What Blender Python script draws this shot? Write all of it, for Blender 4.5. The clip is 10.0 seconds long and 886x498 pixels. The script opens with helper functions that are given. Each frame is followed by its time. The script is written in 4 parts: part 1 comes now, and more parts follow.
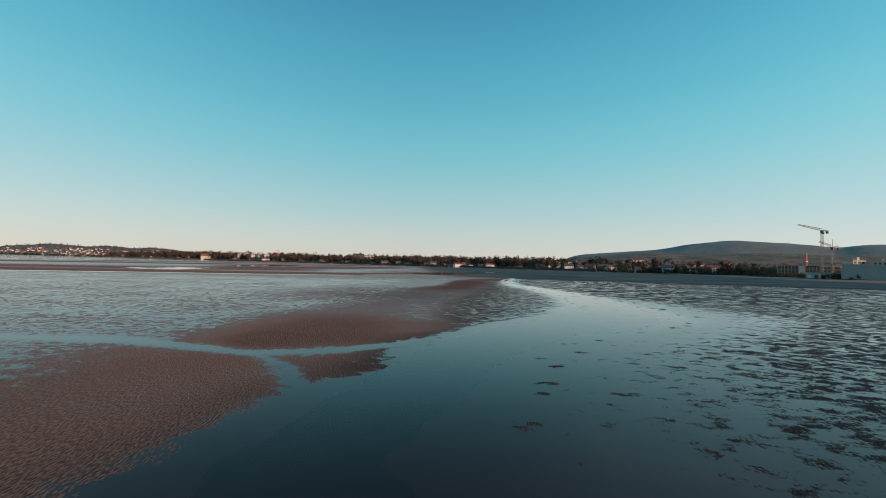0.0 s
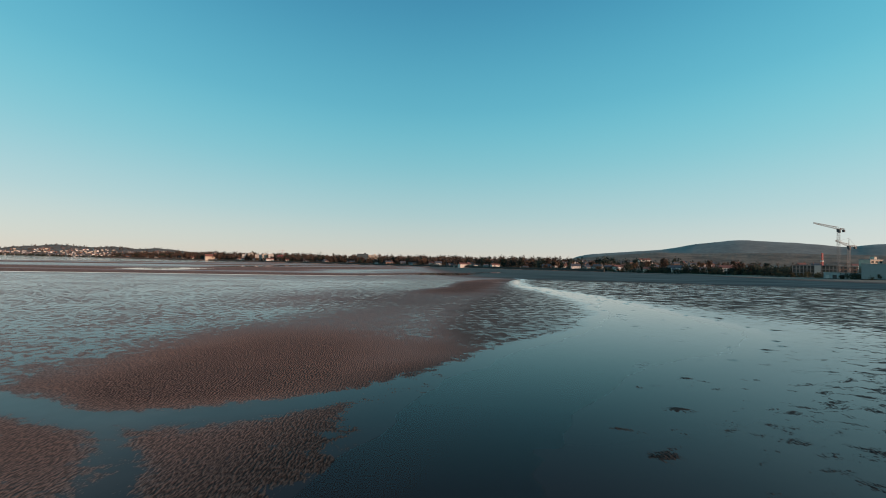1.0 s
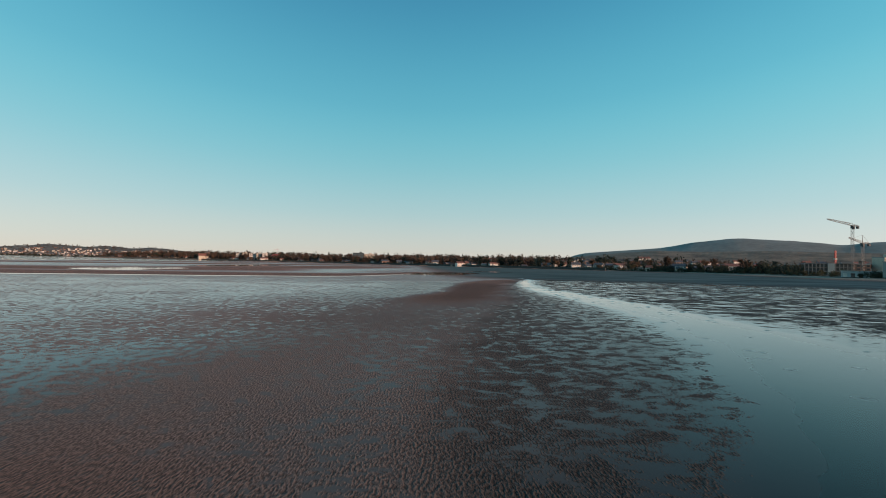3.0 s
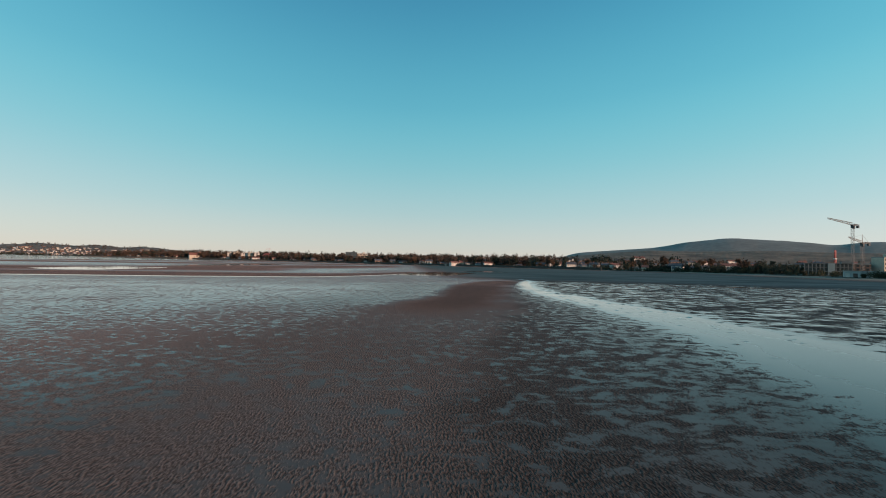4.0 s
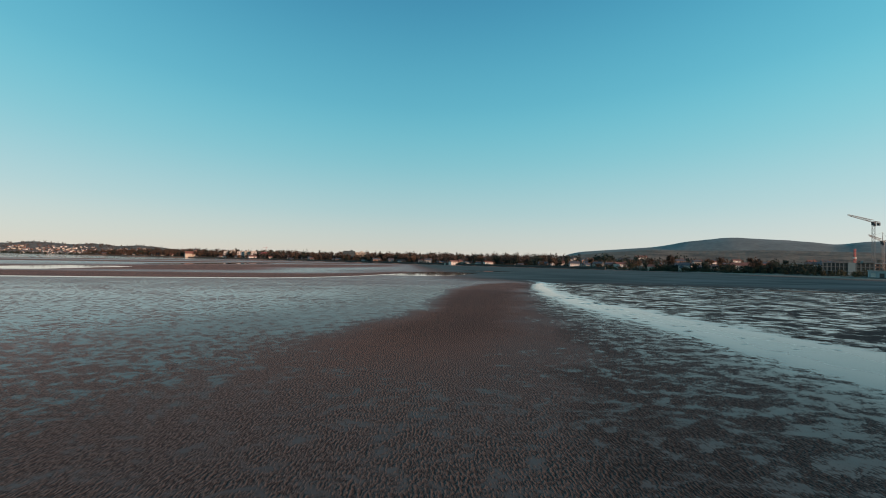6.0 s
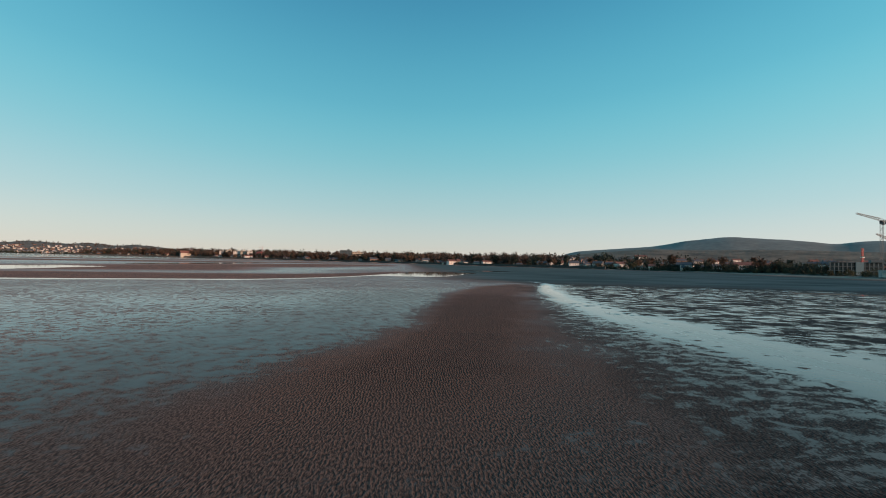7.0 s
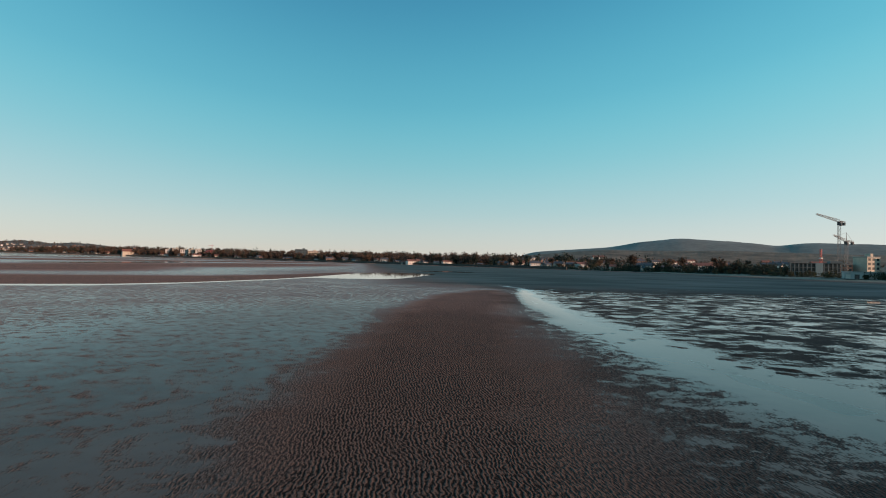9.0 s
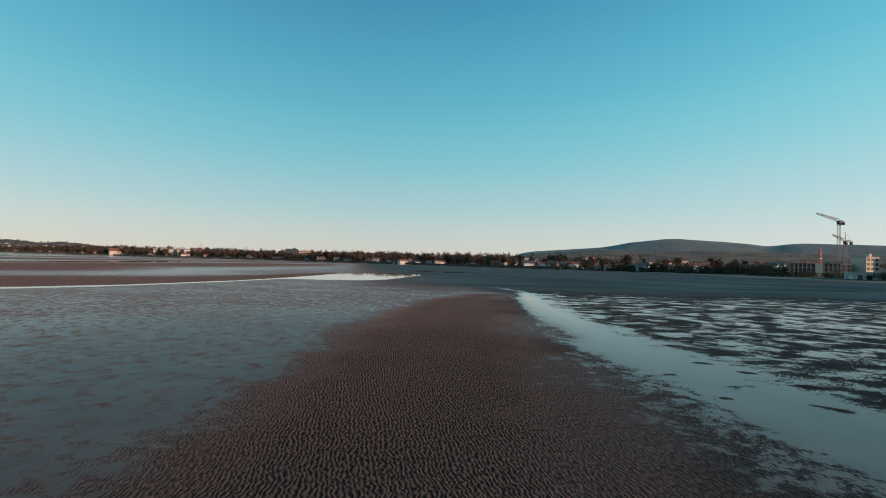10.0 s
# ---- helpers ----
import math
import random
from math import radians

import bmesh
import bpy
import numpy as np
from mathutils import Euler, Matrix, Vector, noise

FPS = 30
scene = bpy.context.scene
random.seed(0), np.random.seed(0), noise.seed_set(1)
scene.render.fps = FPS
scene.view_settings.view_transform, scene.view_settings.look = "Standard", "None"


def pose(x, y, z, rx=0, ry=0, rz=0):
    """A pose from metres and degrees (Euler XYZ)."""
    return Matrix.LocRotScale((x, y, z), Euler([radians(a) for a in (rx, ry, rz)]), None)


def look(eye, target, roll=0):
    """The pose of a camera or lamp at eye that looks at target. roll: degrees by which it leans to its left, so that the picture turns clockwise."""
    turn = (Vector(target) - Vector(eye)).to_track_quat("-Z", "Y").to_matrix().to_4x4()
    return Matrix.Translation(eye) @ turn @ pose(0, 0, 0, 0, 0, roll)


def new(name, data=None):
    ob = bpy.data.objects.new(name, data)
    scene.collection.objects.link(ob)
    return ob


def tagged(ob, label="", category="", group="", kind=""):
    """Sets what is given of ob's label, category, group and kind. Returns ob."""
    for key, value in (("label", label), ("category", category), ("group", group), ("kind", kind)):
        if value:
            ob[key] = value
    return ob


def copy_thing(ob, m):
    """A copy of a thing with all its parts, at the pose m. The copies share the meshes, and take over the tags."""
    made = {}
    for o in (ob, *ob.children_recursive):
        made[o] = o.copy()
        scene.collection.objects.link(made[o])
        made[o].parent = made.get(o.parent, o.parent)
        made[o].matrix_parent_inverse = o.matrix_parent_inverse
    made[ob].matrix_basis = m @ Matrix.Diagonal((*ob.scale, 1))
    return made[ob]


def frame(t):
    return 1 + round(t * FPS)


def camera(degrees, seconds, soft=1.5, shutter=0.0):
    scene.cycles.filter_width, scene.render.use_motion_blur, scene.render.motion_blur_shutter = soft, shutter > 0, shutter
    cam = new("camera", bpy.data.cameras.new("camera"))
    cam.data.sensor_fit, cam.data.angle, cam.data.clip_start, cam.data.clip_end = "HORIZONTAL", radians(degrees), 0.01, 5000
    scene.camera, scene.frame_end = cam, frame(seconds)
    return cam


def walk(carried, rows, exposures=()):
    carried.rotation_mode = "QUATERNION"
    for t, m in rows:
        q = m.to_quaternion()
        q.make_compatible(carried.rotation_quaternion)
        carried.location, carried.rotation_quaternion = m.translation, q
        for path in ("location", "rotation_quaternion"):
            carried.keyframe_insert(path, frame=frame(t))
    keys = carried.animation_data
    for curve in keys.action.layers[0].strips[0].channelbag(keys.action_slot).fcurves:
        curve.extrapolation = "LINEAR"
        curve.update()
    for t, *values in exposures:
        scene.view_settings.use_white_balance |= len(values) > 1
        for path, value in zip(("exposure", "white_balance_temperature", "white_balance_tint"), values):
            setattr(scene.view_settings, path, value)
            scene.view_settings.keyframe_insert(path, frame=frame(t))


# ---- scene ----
EXPO = 0.0
# camera: seconds, x, y, z, yaw, pitch, roll
PATH = (
    (0.0, 0.000, 0.000, 3.670, -3.886, 1.811, -1.534),
    (0.5, 0.359, 4.553, 3.615, -3.652, 1.833, -1.477),
    (1.0, 0.693, 9.037, 3.570, -3.328, 1.826, -1.450),
    (1.5, 1.029, 13.440, 3.551, -3.352, 1.811, -1.483),
    (2.0, 1.321, 17.959, 3.529, -3.373, 1.759, -1.441),
    (2.5, 1.688, 22.478, 3.505, -3.358, 1.740, -1.366),
    (4.0, 2.784, 36.279, 3.556, -4.328, 1.674, -1.384),
    (4.5, 3.271, 41.077, 3.528, -4.326, 1.681, -1.392),
    (5.0, 3.707, 45.758, 3.486, -4.386, 1.612, -1.429),
    (5.5, 4.107, 50.327, 3.445, -4.354, 1.595, -1.440),
    (7.0, 5.966, 64.762, 3.481, -4.578, 1.531, -1.444),
    (7.5, 6.647, 69.972, 3.489, -5.591, 1.553, -1.495),
    (8.0, 7.404, 75.106, 3.485, -7.281, 1.588, -1.325),
    (8.5, 8.254, 80.276, 3.470, -8.273, 1.624, -1.469),
    (9.0, 9.195, 85.351, 3.435, -9.090, 1.639, -1.599),
    (9.5, 10.220, 90.308, 3.393, -9.724, 1.676, -1.625),
    (10.0, 11.303, 95.163, 3.349, -9.896, 1.658, -1.655),
)
cam = camera(82.3, 10.0, soft=1.0)
walk(cam, [(r[0], pose(r[1], r[2], r[3], 90 + r[5], r[6], r[4])) for r in PATH], exposures=((0.0, EXPO), (10.0, EXPO)))

# ---- light: low sun behind and well to the right, clear evening sky ----
SUN_AZ, SUN_EL = 138.0, 8.0
world = bpy.data.worlds.new("evening_sky")
scene.world = world
world.use_nodes = True
wn = world.node_tree
wn.nodes.clear()
sky = wn.nodes.new("ShaderNodeTexSky")
sky.sky_type = "NISHITA"
sky.sun_disc = False
sky.sun_elevation, sky.sun_rotation = radians(SUN_EL), radians(SUN_AZ)
sky.altitude, sky.air_density, sky.dust_density, sky.ozone_density = 0.0, 1.0, 0.3, 2.5
tc = wn.nodes.new("ShaderNodeTexCoord")
sp = wn.nodes.new("ShaderNodeSeparateXYZ")
wn.links.new(tc.outputs["Generated"], sp.inputs[0])
el = wn.nodes.new("ShaderNodeMath")
el.operation = "ARCSINE"
wn.links.new(sp.outputs["Z"], el.inputs[0])
dg = wn.nodes.new("ShaderNodeMath")
dg.operation = "DIVIDE"
wn.links.new(el.outputs[0], dg.inputs[0])
dg.inputs[1].default_value = math.pi / 2
air = wn.nodes.new("ShaderNodeValToRGB")
air.color_ramp.interpolation = "B_SPLINE"
AIR = ((0.0, (0.70, 0.65, 0.595)), (0.02, (0.68, 0.68, 0.65)), (0.06, (0.47, 0.66, 0.68)), (0.12, (0.24, 0.615, 0.68)), (0.19, (0.125, 0.53, 0.665)), (0.31, (0.045, 0.30, 0.49)), (0.6, (0.04, 0.18, 0.35)), (1.0, (0.02, 0.12, 0.28)))
for k, (at, col) in enumerate(AIR):
    stop = air.color_ramp.elements[k] if k < 2 else air.color_ramp.elements.new(at)
    stop.position, stop.color = at, (*col, 1)
def sky_math(op, a, b):
    n = wn.nodes.new("ShaderNodeMath")
    n.operation = op
    for i, v in enumerate((a, b)):
        if isinstance(v, float):
            n.inputs[i].default_value = v
        else:
            wn.links.new(v, n.inputs[i])
    return n.outputs[0]


across2 = sky_math("MULTIPLY", sp.outputs["X"], sp.outputs["X"])
wn.links.new(sky_math("MULTIPLY", dg.outputs[0], sky_math("SUBTRACT", 1.0, sky_math("MULTIPLY", across2, 0.42))), air.inputs[0])
west = sky_math("ADD", sky_math("ADD", 0.92, sky_math("MULTIPLY", across2, 0.16)), sky_math("MULTIPLY", sky_math("MAXIMUM", sp.outputs["X"], 0.0), 0.13))
soft_sky = wn.nodes.new("ShaderNodeVectorMath")
soft_sky.operation = "SCALE"
wn.links.new(sky.outputs[0], soft_sky.inputs[0])
soft_sky.inputs["Scale"].default_value = 0.15
both = wn.nodes.new("ShaderNodeMix")
both.data_type = "RGBA"
both.inputs[0].default_value = 0.85
wn.links.new(soft_sky.outputs[0], both.inputs[6])
wn.links.new(air.outputs[0], both.inputs[7])
bg = wn.nodes.new("ShaderNodeBackground")
wo = wn.nodes.new("ShaderNodeOutputWorld")
wn.links.new(both.outputs[2], bg.inputs["Color"])
wn.links.new(west, bg.inputs["Strength"])
wn.links.new(bg.outputs[0], wo.inputs["Surface"])

sun_data = bpy.data.lights.new("sun", "SUN")
sun_data.energy, sun_data.angle, sun_data.color = 4.2, radians(0.6), (1.0, 0.60, 0.42)
sun = new("sun", sun_data)
a, e = radians(SUN_AZ), radians(SUN_EL)
sun_dir = Vector((math.sin(a) * math.cos(e), math.cos(a) * math.cos(e), math.sin(e)))
sun.matrix_world = look(sun_dir * 300, (0, 0, 0))


# ---- materials ----
class Nodes:
    """A node material under construction."""

    def __init__(self, name):
        self.mat = bpy.data.materials.new(name)
        self.mat.use_nodes = True
        self.t = self.mat.node_tree
        self.t.nodes.clear()
        self.out = self.t.nodes.new("ShaderNodeOutputMaterial")

    def add(self, kind, _props=None, **ins):
        n = self.t.nodes.new("ShaderNode" + kind)
        for k, v in (_props or {}).items():
            setattr(n, k, v)
        for k, v in ins.items():
            self.put(n.inputs[k.replace("_", " ")], v)
        return n

    def put(self, socket, v):
        if isinstance(v, bpy.types.NodeSocket):
            self.t.links.new(v, socket)
        elif isinstance(v, bpy.types.Node):
            self.t.links.new(v.outputs[0], socket)
        else:
            socket.default_value = v

    def math(self, op, a, b=0.0, c=0.0, clamp=False):
        n = self.t.nodes.new("ShaderNodeMath")
        n.operation, n.use_clamp = op, clamp
        for i, v in enumerate((a, b, c)):
            self.put(n.inputs[i], v)
        return n

    def span(self, v, lo, hi, to_lo=0.0, to_hi=1.0, smooth=True):
        n = self.t.nodes.new("ShaderNodeMapRange")
        n.interpolation_type = "SMOOTHSTEP" if smooth else "LINEAR"
        for i, q in enumerate((v, lo, hi, to_lo, to_hi)):
            self.put(n.inputs[i], q)
        return n

    def mix(self, f, a, b):
        n = self.t.nodes.new("ShaderNodeMix")
        n.data_type = "RGBA"
        self.put(n.inputs[0], f)
        self.put(n.inputs[6], a)
        self.put(n.inputs[7], b)
        return n.outputs[2]

    def noise(self, vec, scale, detail=3.0, rough=0.55):
        return self.add("TexNoise", Vector=vec, Scale=scale, Detail=detail, Roughness=rough)

    def scaled(self, vec, sx, sy, sz=1.0):
        n = self.t.nodes.new("ShaderNodeVectorMath")
        n.operation = "MULTIPLY"
        self.put(n.inputs[0], vec)
        n.inputs[1].default_value = (sx, sy, sz)
        return n

    def done(self, shader):
        self.t.links.new(shader.outputs[0], self.out.inputs["Surface"])
        return self.mat


def rgb(r, g, b):
    return (r, g, b, 1.0)


def water_gloss(m, normal):
    """Share of light that a wet surface mirrors: next to none from above, nearly all at a grazing look."""
    face = m.add("LayerWeight", Blend=0.5, Normal=normal).outputs["Facing"]
    return m.math("MINIMUM", m.math("ADD", 0.012, m.math("MULTIPLY", m.math("POWER", face, 7.8), 1.08)), 1.0)


def two(m, fac, s1, s2):
    n = m.t.nodes.new("ShaderNodeMixShader")
    m.put(n.inputs[0], fac)
    m.put(n.inputs[1], s1)
    m.put(n.inputs[2], s2)
    return n


def still_surface(m, pos):
    """The faint unevenness of shallow water, alike on pools and on the film over the sand."""
    return m.add("Bump", Height=m.noise(pos, 2.2, 2.0), Distance=0.0003, Strength=1.0, Normal=m.add("CombineXYZ", Z=1.0))


def sand_material():
    m = Nodes("wet_rippled_sand")
    geo = m.add("NewGeometry")
    pos = geo.outputs["Position"]
    sep = m.add("SeparateXYZ", Vector=pos)
    z = sep.outputs["Z"]
    zone = m.add("Attribute", {"attribute_name": "evenness"}).outputs["Fac"]
    silt = m.add("Attribute", {"attribute_name": "silt"}).outputs["Fac"]
    cover = m.add("Attribute", {"attribute_name": "cover"}).outputs["Fac"]
    pale = m.add("Attribute", {"attribute_name": "bed"}).outputs["Fac"]
    thin = m.add("Attribute", {"attribute_name": "thin"}).outputs["Fac"]
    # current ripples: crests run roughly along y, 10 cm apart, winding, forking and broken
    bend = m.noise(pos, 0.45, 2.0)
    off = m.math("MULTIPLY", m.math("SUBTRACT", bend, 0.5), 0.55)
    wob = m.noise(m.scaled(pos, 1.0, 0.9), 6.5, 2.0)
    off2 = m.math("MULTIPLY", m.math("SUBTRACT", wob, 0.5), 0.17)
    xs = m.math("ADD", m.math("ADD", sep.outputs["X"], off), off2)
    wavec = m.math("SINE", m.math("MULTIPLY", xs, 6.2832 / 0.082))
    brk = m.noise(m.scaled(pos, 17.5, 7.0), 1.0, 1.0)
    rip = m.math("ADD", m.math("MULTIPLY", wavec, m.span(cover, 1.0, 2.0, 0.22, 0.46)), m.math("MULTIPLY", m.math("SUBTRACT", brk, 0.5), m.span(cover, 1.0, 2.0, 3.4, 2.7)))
    fine = m.noise(pos, 26.0, 2.0)
    relief = m.math("ADD", m.math("MULTIPLY", rip, 0.007), m.math("MULTIPLY", m.math("SUBTRACT", fine, 0.5), 0.003))
    # what stands clear of the water: ragged clumps of ripples shoreward, a finer mottle seaward
    warp = m.add("VectorMath", {"operation": "SCALE"}, Vector=m.add("TexNoise", Vector=pos, Scale=0.5, Detail=3.0).outputs["Color"], Scale=1.6)
    bent = m.add("VectorMath", {"operation": "ADD"}, Vector=pos)
    m.put(bent.inputs[1], warp)
    clump = m.math("MULTIPLY", m.math("SUBTRACT", m.noise(m.scaled(bent, 0.9, 1.0), 1.5, 4.0, 0.64), 0.5), 6.6)
    coarse = m.math("MULTIPLY", m.math("SUBTRACT", m.noise(m.scaled(bent, 0.9, 1.0), 0.6, 5.0, 0.66), 0.5), 7.0)
    wide = m.math("MULTIPLY", m.span(sep.outputs["X"], 19.0, 27.0), m.span(sep.outputs["Y"], 45.0, 75.0))
    clump = m.math("ADD", m.math("MULTIPLY", clump, m.math("SUBTRACT", 1.0, wide)), m.math("MULTIPLY", coarse, wide))
    mottle = m.math("MULTIPLY", m.math("SUBTRACT", m.noise(m.scaled(bent, 1.0, 0.8), 2.4, 5.0, 0.75), 0.5), 6.5)
    drift = m.math("MULTIPLY", m.math("SUBTRACT", m.noise(pos, 0.16, 3.0), 0.5), 1.1)
    patch = m.math("ADD", m.math("MULTIPLY", m.math("ADD", mottle, drift), m.math("SUBTRACT", 1.0, silt)), m.math("MULTIPLY", clump, silt))
    stand = m.math("ADD", m.math("ADD", cover, patch), m.math("MULTIPLY", rip, m.math("ADD", 0.35, m.math("MULTIPLY", silt, 0.4))))
    blur = m.math("ADD", 0.16, m.math("MULTIPLY", m.math("MULTIPLY", thin, m.math("SUBTRACT", 1.0, silt)), 0.6))
    dry = m.span(stand, m.math("MULTIPLY", blur, -1.0), blur)
    dry_bed = m.span(z, -0.01201, -0.01199)
    film = m.math("SUBTRACT", 1.0, dry)
    # colour: brown grey sand, ruddier on drained crests, with shade painted in the troughs
    big = m.noise(pos, 0.09, 3.0)
    grain = m.noise(pos, 160.0, 2.0)
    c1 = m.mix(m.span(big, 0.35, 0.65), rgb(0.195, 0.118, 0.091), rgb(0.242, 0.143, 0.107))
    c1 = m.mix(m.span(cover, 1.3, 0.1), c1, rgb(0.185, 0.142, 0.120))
    # trough shade as colour: darker by ripple height, deepest on the bar
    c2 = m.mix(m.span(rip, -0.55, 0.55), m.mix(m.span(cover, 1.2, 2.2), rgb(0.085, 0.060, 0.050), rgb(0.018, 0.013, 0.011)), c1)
    # dark silt tone, with the trough shade painted over it likewise
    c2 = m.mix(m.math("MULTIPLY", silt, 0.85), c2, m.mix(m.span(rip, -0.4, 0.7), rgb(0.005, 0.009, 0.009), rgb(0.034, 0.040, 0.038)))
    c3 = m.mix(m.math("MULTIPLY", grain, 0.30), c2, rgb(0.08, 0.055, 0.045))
    tint = m.noise(pos, 0.5, 4.0, 0.6)
    mud = m.mix(m.span(tint, 0.3, 0.7), rgb(0.145, 0.112, 0.095), rgb(0.185, 0.137, 0.113))
    soft_bed = m.mix(pale, rgb(0.030, 0.017, 0.018), mud)
    # even sheet: teal of the mirrored sky painted into the base, streaked at random
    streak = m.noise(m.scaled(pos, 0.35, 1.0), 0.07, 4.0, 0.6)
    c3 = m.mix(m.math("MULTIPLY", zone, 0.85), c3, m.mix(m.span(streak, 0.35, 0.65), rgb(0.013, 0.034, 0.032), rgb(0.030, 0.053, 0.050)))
    c3 = m.mix(m.span(z, 0.15, 0.7), c3, rgb(0.30, 0.22, 0.16))
    bumpy = m.add("Bump", Height=relief, Distance=1.0, Strength=1.0)
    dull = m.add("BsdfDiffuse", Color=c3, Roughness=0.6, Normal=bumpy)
    sheen = m.add("BsdfGlossy", Color=rgb(1, 1, 1), Roughness=0.5, Normal=bumpy)
    damp = m.math("ADD", m.math("MULTIPLY", zone, m.span(streak, 0.3, 0.7, 0.06, 0.12)), m.math("MULTIPLY", water_gloss(m, geo.outputs["Normal"]), m.math("MULTIPLY", m.math("SUBTRACT", 1.0, zone), m.math("MULTIPLY", m.span(cover, 0.1, 1.8, 0.17, 0.06), m.math("SUBTRACT", 1.0, m.math("MULTIPLY", silt, 0.75))))))
    sand = two(m, damp, dull, sheen)
    shim = still_surface(m, pos)
    bed = m.add("BsdfDiffuse", Color=soft_bed, Normal=m.add("CombineXYZ", Z=1.0))
    mirror = m.add("BsdfGlossy", Color=rgb(1, 1, 1), Roughness=m.math("ADD", m.span(cover, -2.4, -0.8, 0.03, 0.15), m.math("MULTIPLY", zone, 0.25)), Normal=shim)
    # where the film is so thin that grains break its mirror
    broken = m.math("MULTIPLY", thin, m.span(stand, -2.0, -0.1, 0.5, 1.0))
    wet = two(m, m.math("MULTIPLY", water_gloss(m, shim), m.math("SUBTRACT", 1.0, broken)), bed, mirror)
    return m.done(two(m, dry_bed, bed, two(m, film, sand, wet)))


def water_material():
    m = Nodes("still_tidal_water")
    pos = m.add("NewGeometry").outputs["Position"]
    # calm over the flats, a light chop on the open sea
    chop = m.span(m.add("SeparateXYZ", Vector=pos).outputs["X"], -220.0, -290.0, 0.0003, 0.06)
    waves = m.math("MULTIPLY", m.noise(pos, 2.2, 2.0), chop)
    shim = m.add("Bump", Height=waves, Distance=1.0, Strength=1.0, Normal=m.add("CombineXYZ", Z=1.0))
    fre = water_gloss(m, shim)
    gloss = m.add("BsdfGlossy", Color=rgb(1, 1, 1), Roughness=0.03, Normal=shim)
    clear = m.add("BsdfTransparent", Color=rgb(0.96, 0.95, 0.945))
    return m.done(two(m, fre, clear, gloss))


SAND = sand_material()
WATER = water_material()


def plain(name, col, rough=0.8, vary=0.25, scale=0.5, metal=0.0, bump=0.0):
    """A weathered surface: colour that shifts at two scales and from thing to thing."""
    m = Nodes(name)
    pos = m.add("NewGeometry").outputs["Position"]
    rnd = m.add("ObjectInfo").outputs["Random"]
    n1, n2 = m.noise(pos, scale, 3.0), m.noise(pos, scale * 9, 3.0)
    f = m.math("ADD", m.math("MULTIPLY", n1, 0.6), m.math("MULTIPLY", n2, 0.4))
    dark = tuple(v * (1 - vary) for v in col)
    lite = tuple(min(1, v * (1 + vary)) for v in col)
    c = m.mix(m.span(f, 0.3, 0.7), rgb(*dark), rgb(*lite))
    c = m.mix(m.math("MULTIPLY", rnd, vary), c, rgb(*dark))
    kw = {}
    if bump:
        kw["Normal"] = m.add("Bump", Height=n2, Distance=bump, Strength=1.0)
    return m.done(m.add("BsdfPrincipled", Base_Color=c, Roughness=rough, Metallic=metal, **kw))


LAND = plain("grass_and_scrub", (0.07, 0.065, 0.04), 0.9, 0.4, 0.02)
# heath with the distance haze put into its base as paler grey
HAZY_HEATH = plain("hazy_mountain_heath", (0.185, 0.18, 0.155), 0.95, 0.3, 0.004)


# ---- ground ----
TABLES = {}


def fbm(x, y, scale, octaves, seed, gain=0.5):
    """Smooth value noise in about -1..1, numpy arrays in and out."""
    if seed not in TABLES:
        TABLES[seed] = np.random.RandomState(seed).rand(256, 256)
    table = TABLES[seed]
    total, amp, norm = np.zeros_like(x), 1.0, 0.0
    for k in range(octaves):
        u, v = x / scale + 17.3 * k, y / scale + 9.1 * k
        iu, iv = np.floor(u).astype(int), np.floor(v).astype(int)
        fu, fv = u - iu, v - iv
        fu, fv = fu * fu * fu * (fu * (6 * fu - 15) + 10), fv * fv * fv * (fv * (6 * fv - 15) + 10)
        g = lambda i, j: table[(iu + i) % 256, (iv + j) % 256]
        total += amp * ((g(0, 0) * (1 - fu) + g(1, 0) * fu) * (1 - fv) + (g(0, 1) * (1 - fu) + g(1, 1) * fu) * fv - 0.5) * 2
        norm += amp
        amp, scale = amp * gain, scale / 2.03
    return total / norm


def ramp(v, lo, hi):
    q = np.clip((v - lo) / (hi - lo), 0, 1)
    return q * q * (3 - 2 * q)


# the sandbar's two edges, and the pool's, as x over y
BAR_Y = (22, 30, 37, 47, 57, 70, 77, 83, 88, 94, 104, 116, 130, 142, 153)
BAR_L = (-10.3, -9.6, -9, -6.3, -3.3, -0.6, 0.6, 2.4, 4.7, 6.9, 7.8, 10, 13.8, 18.3, 26)
BAR_R = (-0.8, 1.3, 1.8, 2.6, 5.6, 9.0, 11.0, 12.3, 13, 13.8, 16.6, 18.9, 22.4, 26.0, 28)
POOL_Y = (0, 8, 12, 20, 25, 30, 36, 40, 50, 60, 74, 87, 100, 115, 130, 145, 155)
POOL_L = (-5.7, -5.6, -4.8, -1.2, 0.0, 3.5, 7.5, 10.5, 15.2, 17.4, 19.4, 19.4, 19.6, 20.8, 23.7, 27.5, 31)
POOL_R = (1.5, 1.7, 2.6, 5.5, 9.0, 15, 21, 22.5, 23.6, 24.6, 25.2, 24.3, 23.5, 24.0, 26.5, 30, 33)
# thin stream on the seaward side, y over x
STREAM_X = (-320, -150, -89, -60, -40, -20, -14, -6, 0, 5)
STREAM_Y = (60, 98, 118, 131, 138, 148, 155, 172, 191, 206)
# edge of the flats against the land, as x over y
SHORE_Y = (-900, 0, 190, 243, 306, 388, 500, 621, 718, 845, 960, 1090, 1250, 1400, 1600)
SHORE_X = (700, 380, 272, 256, 258, 280, 296, 258, 185, 92, -16, -136, -312, -520, -1000)


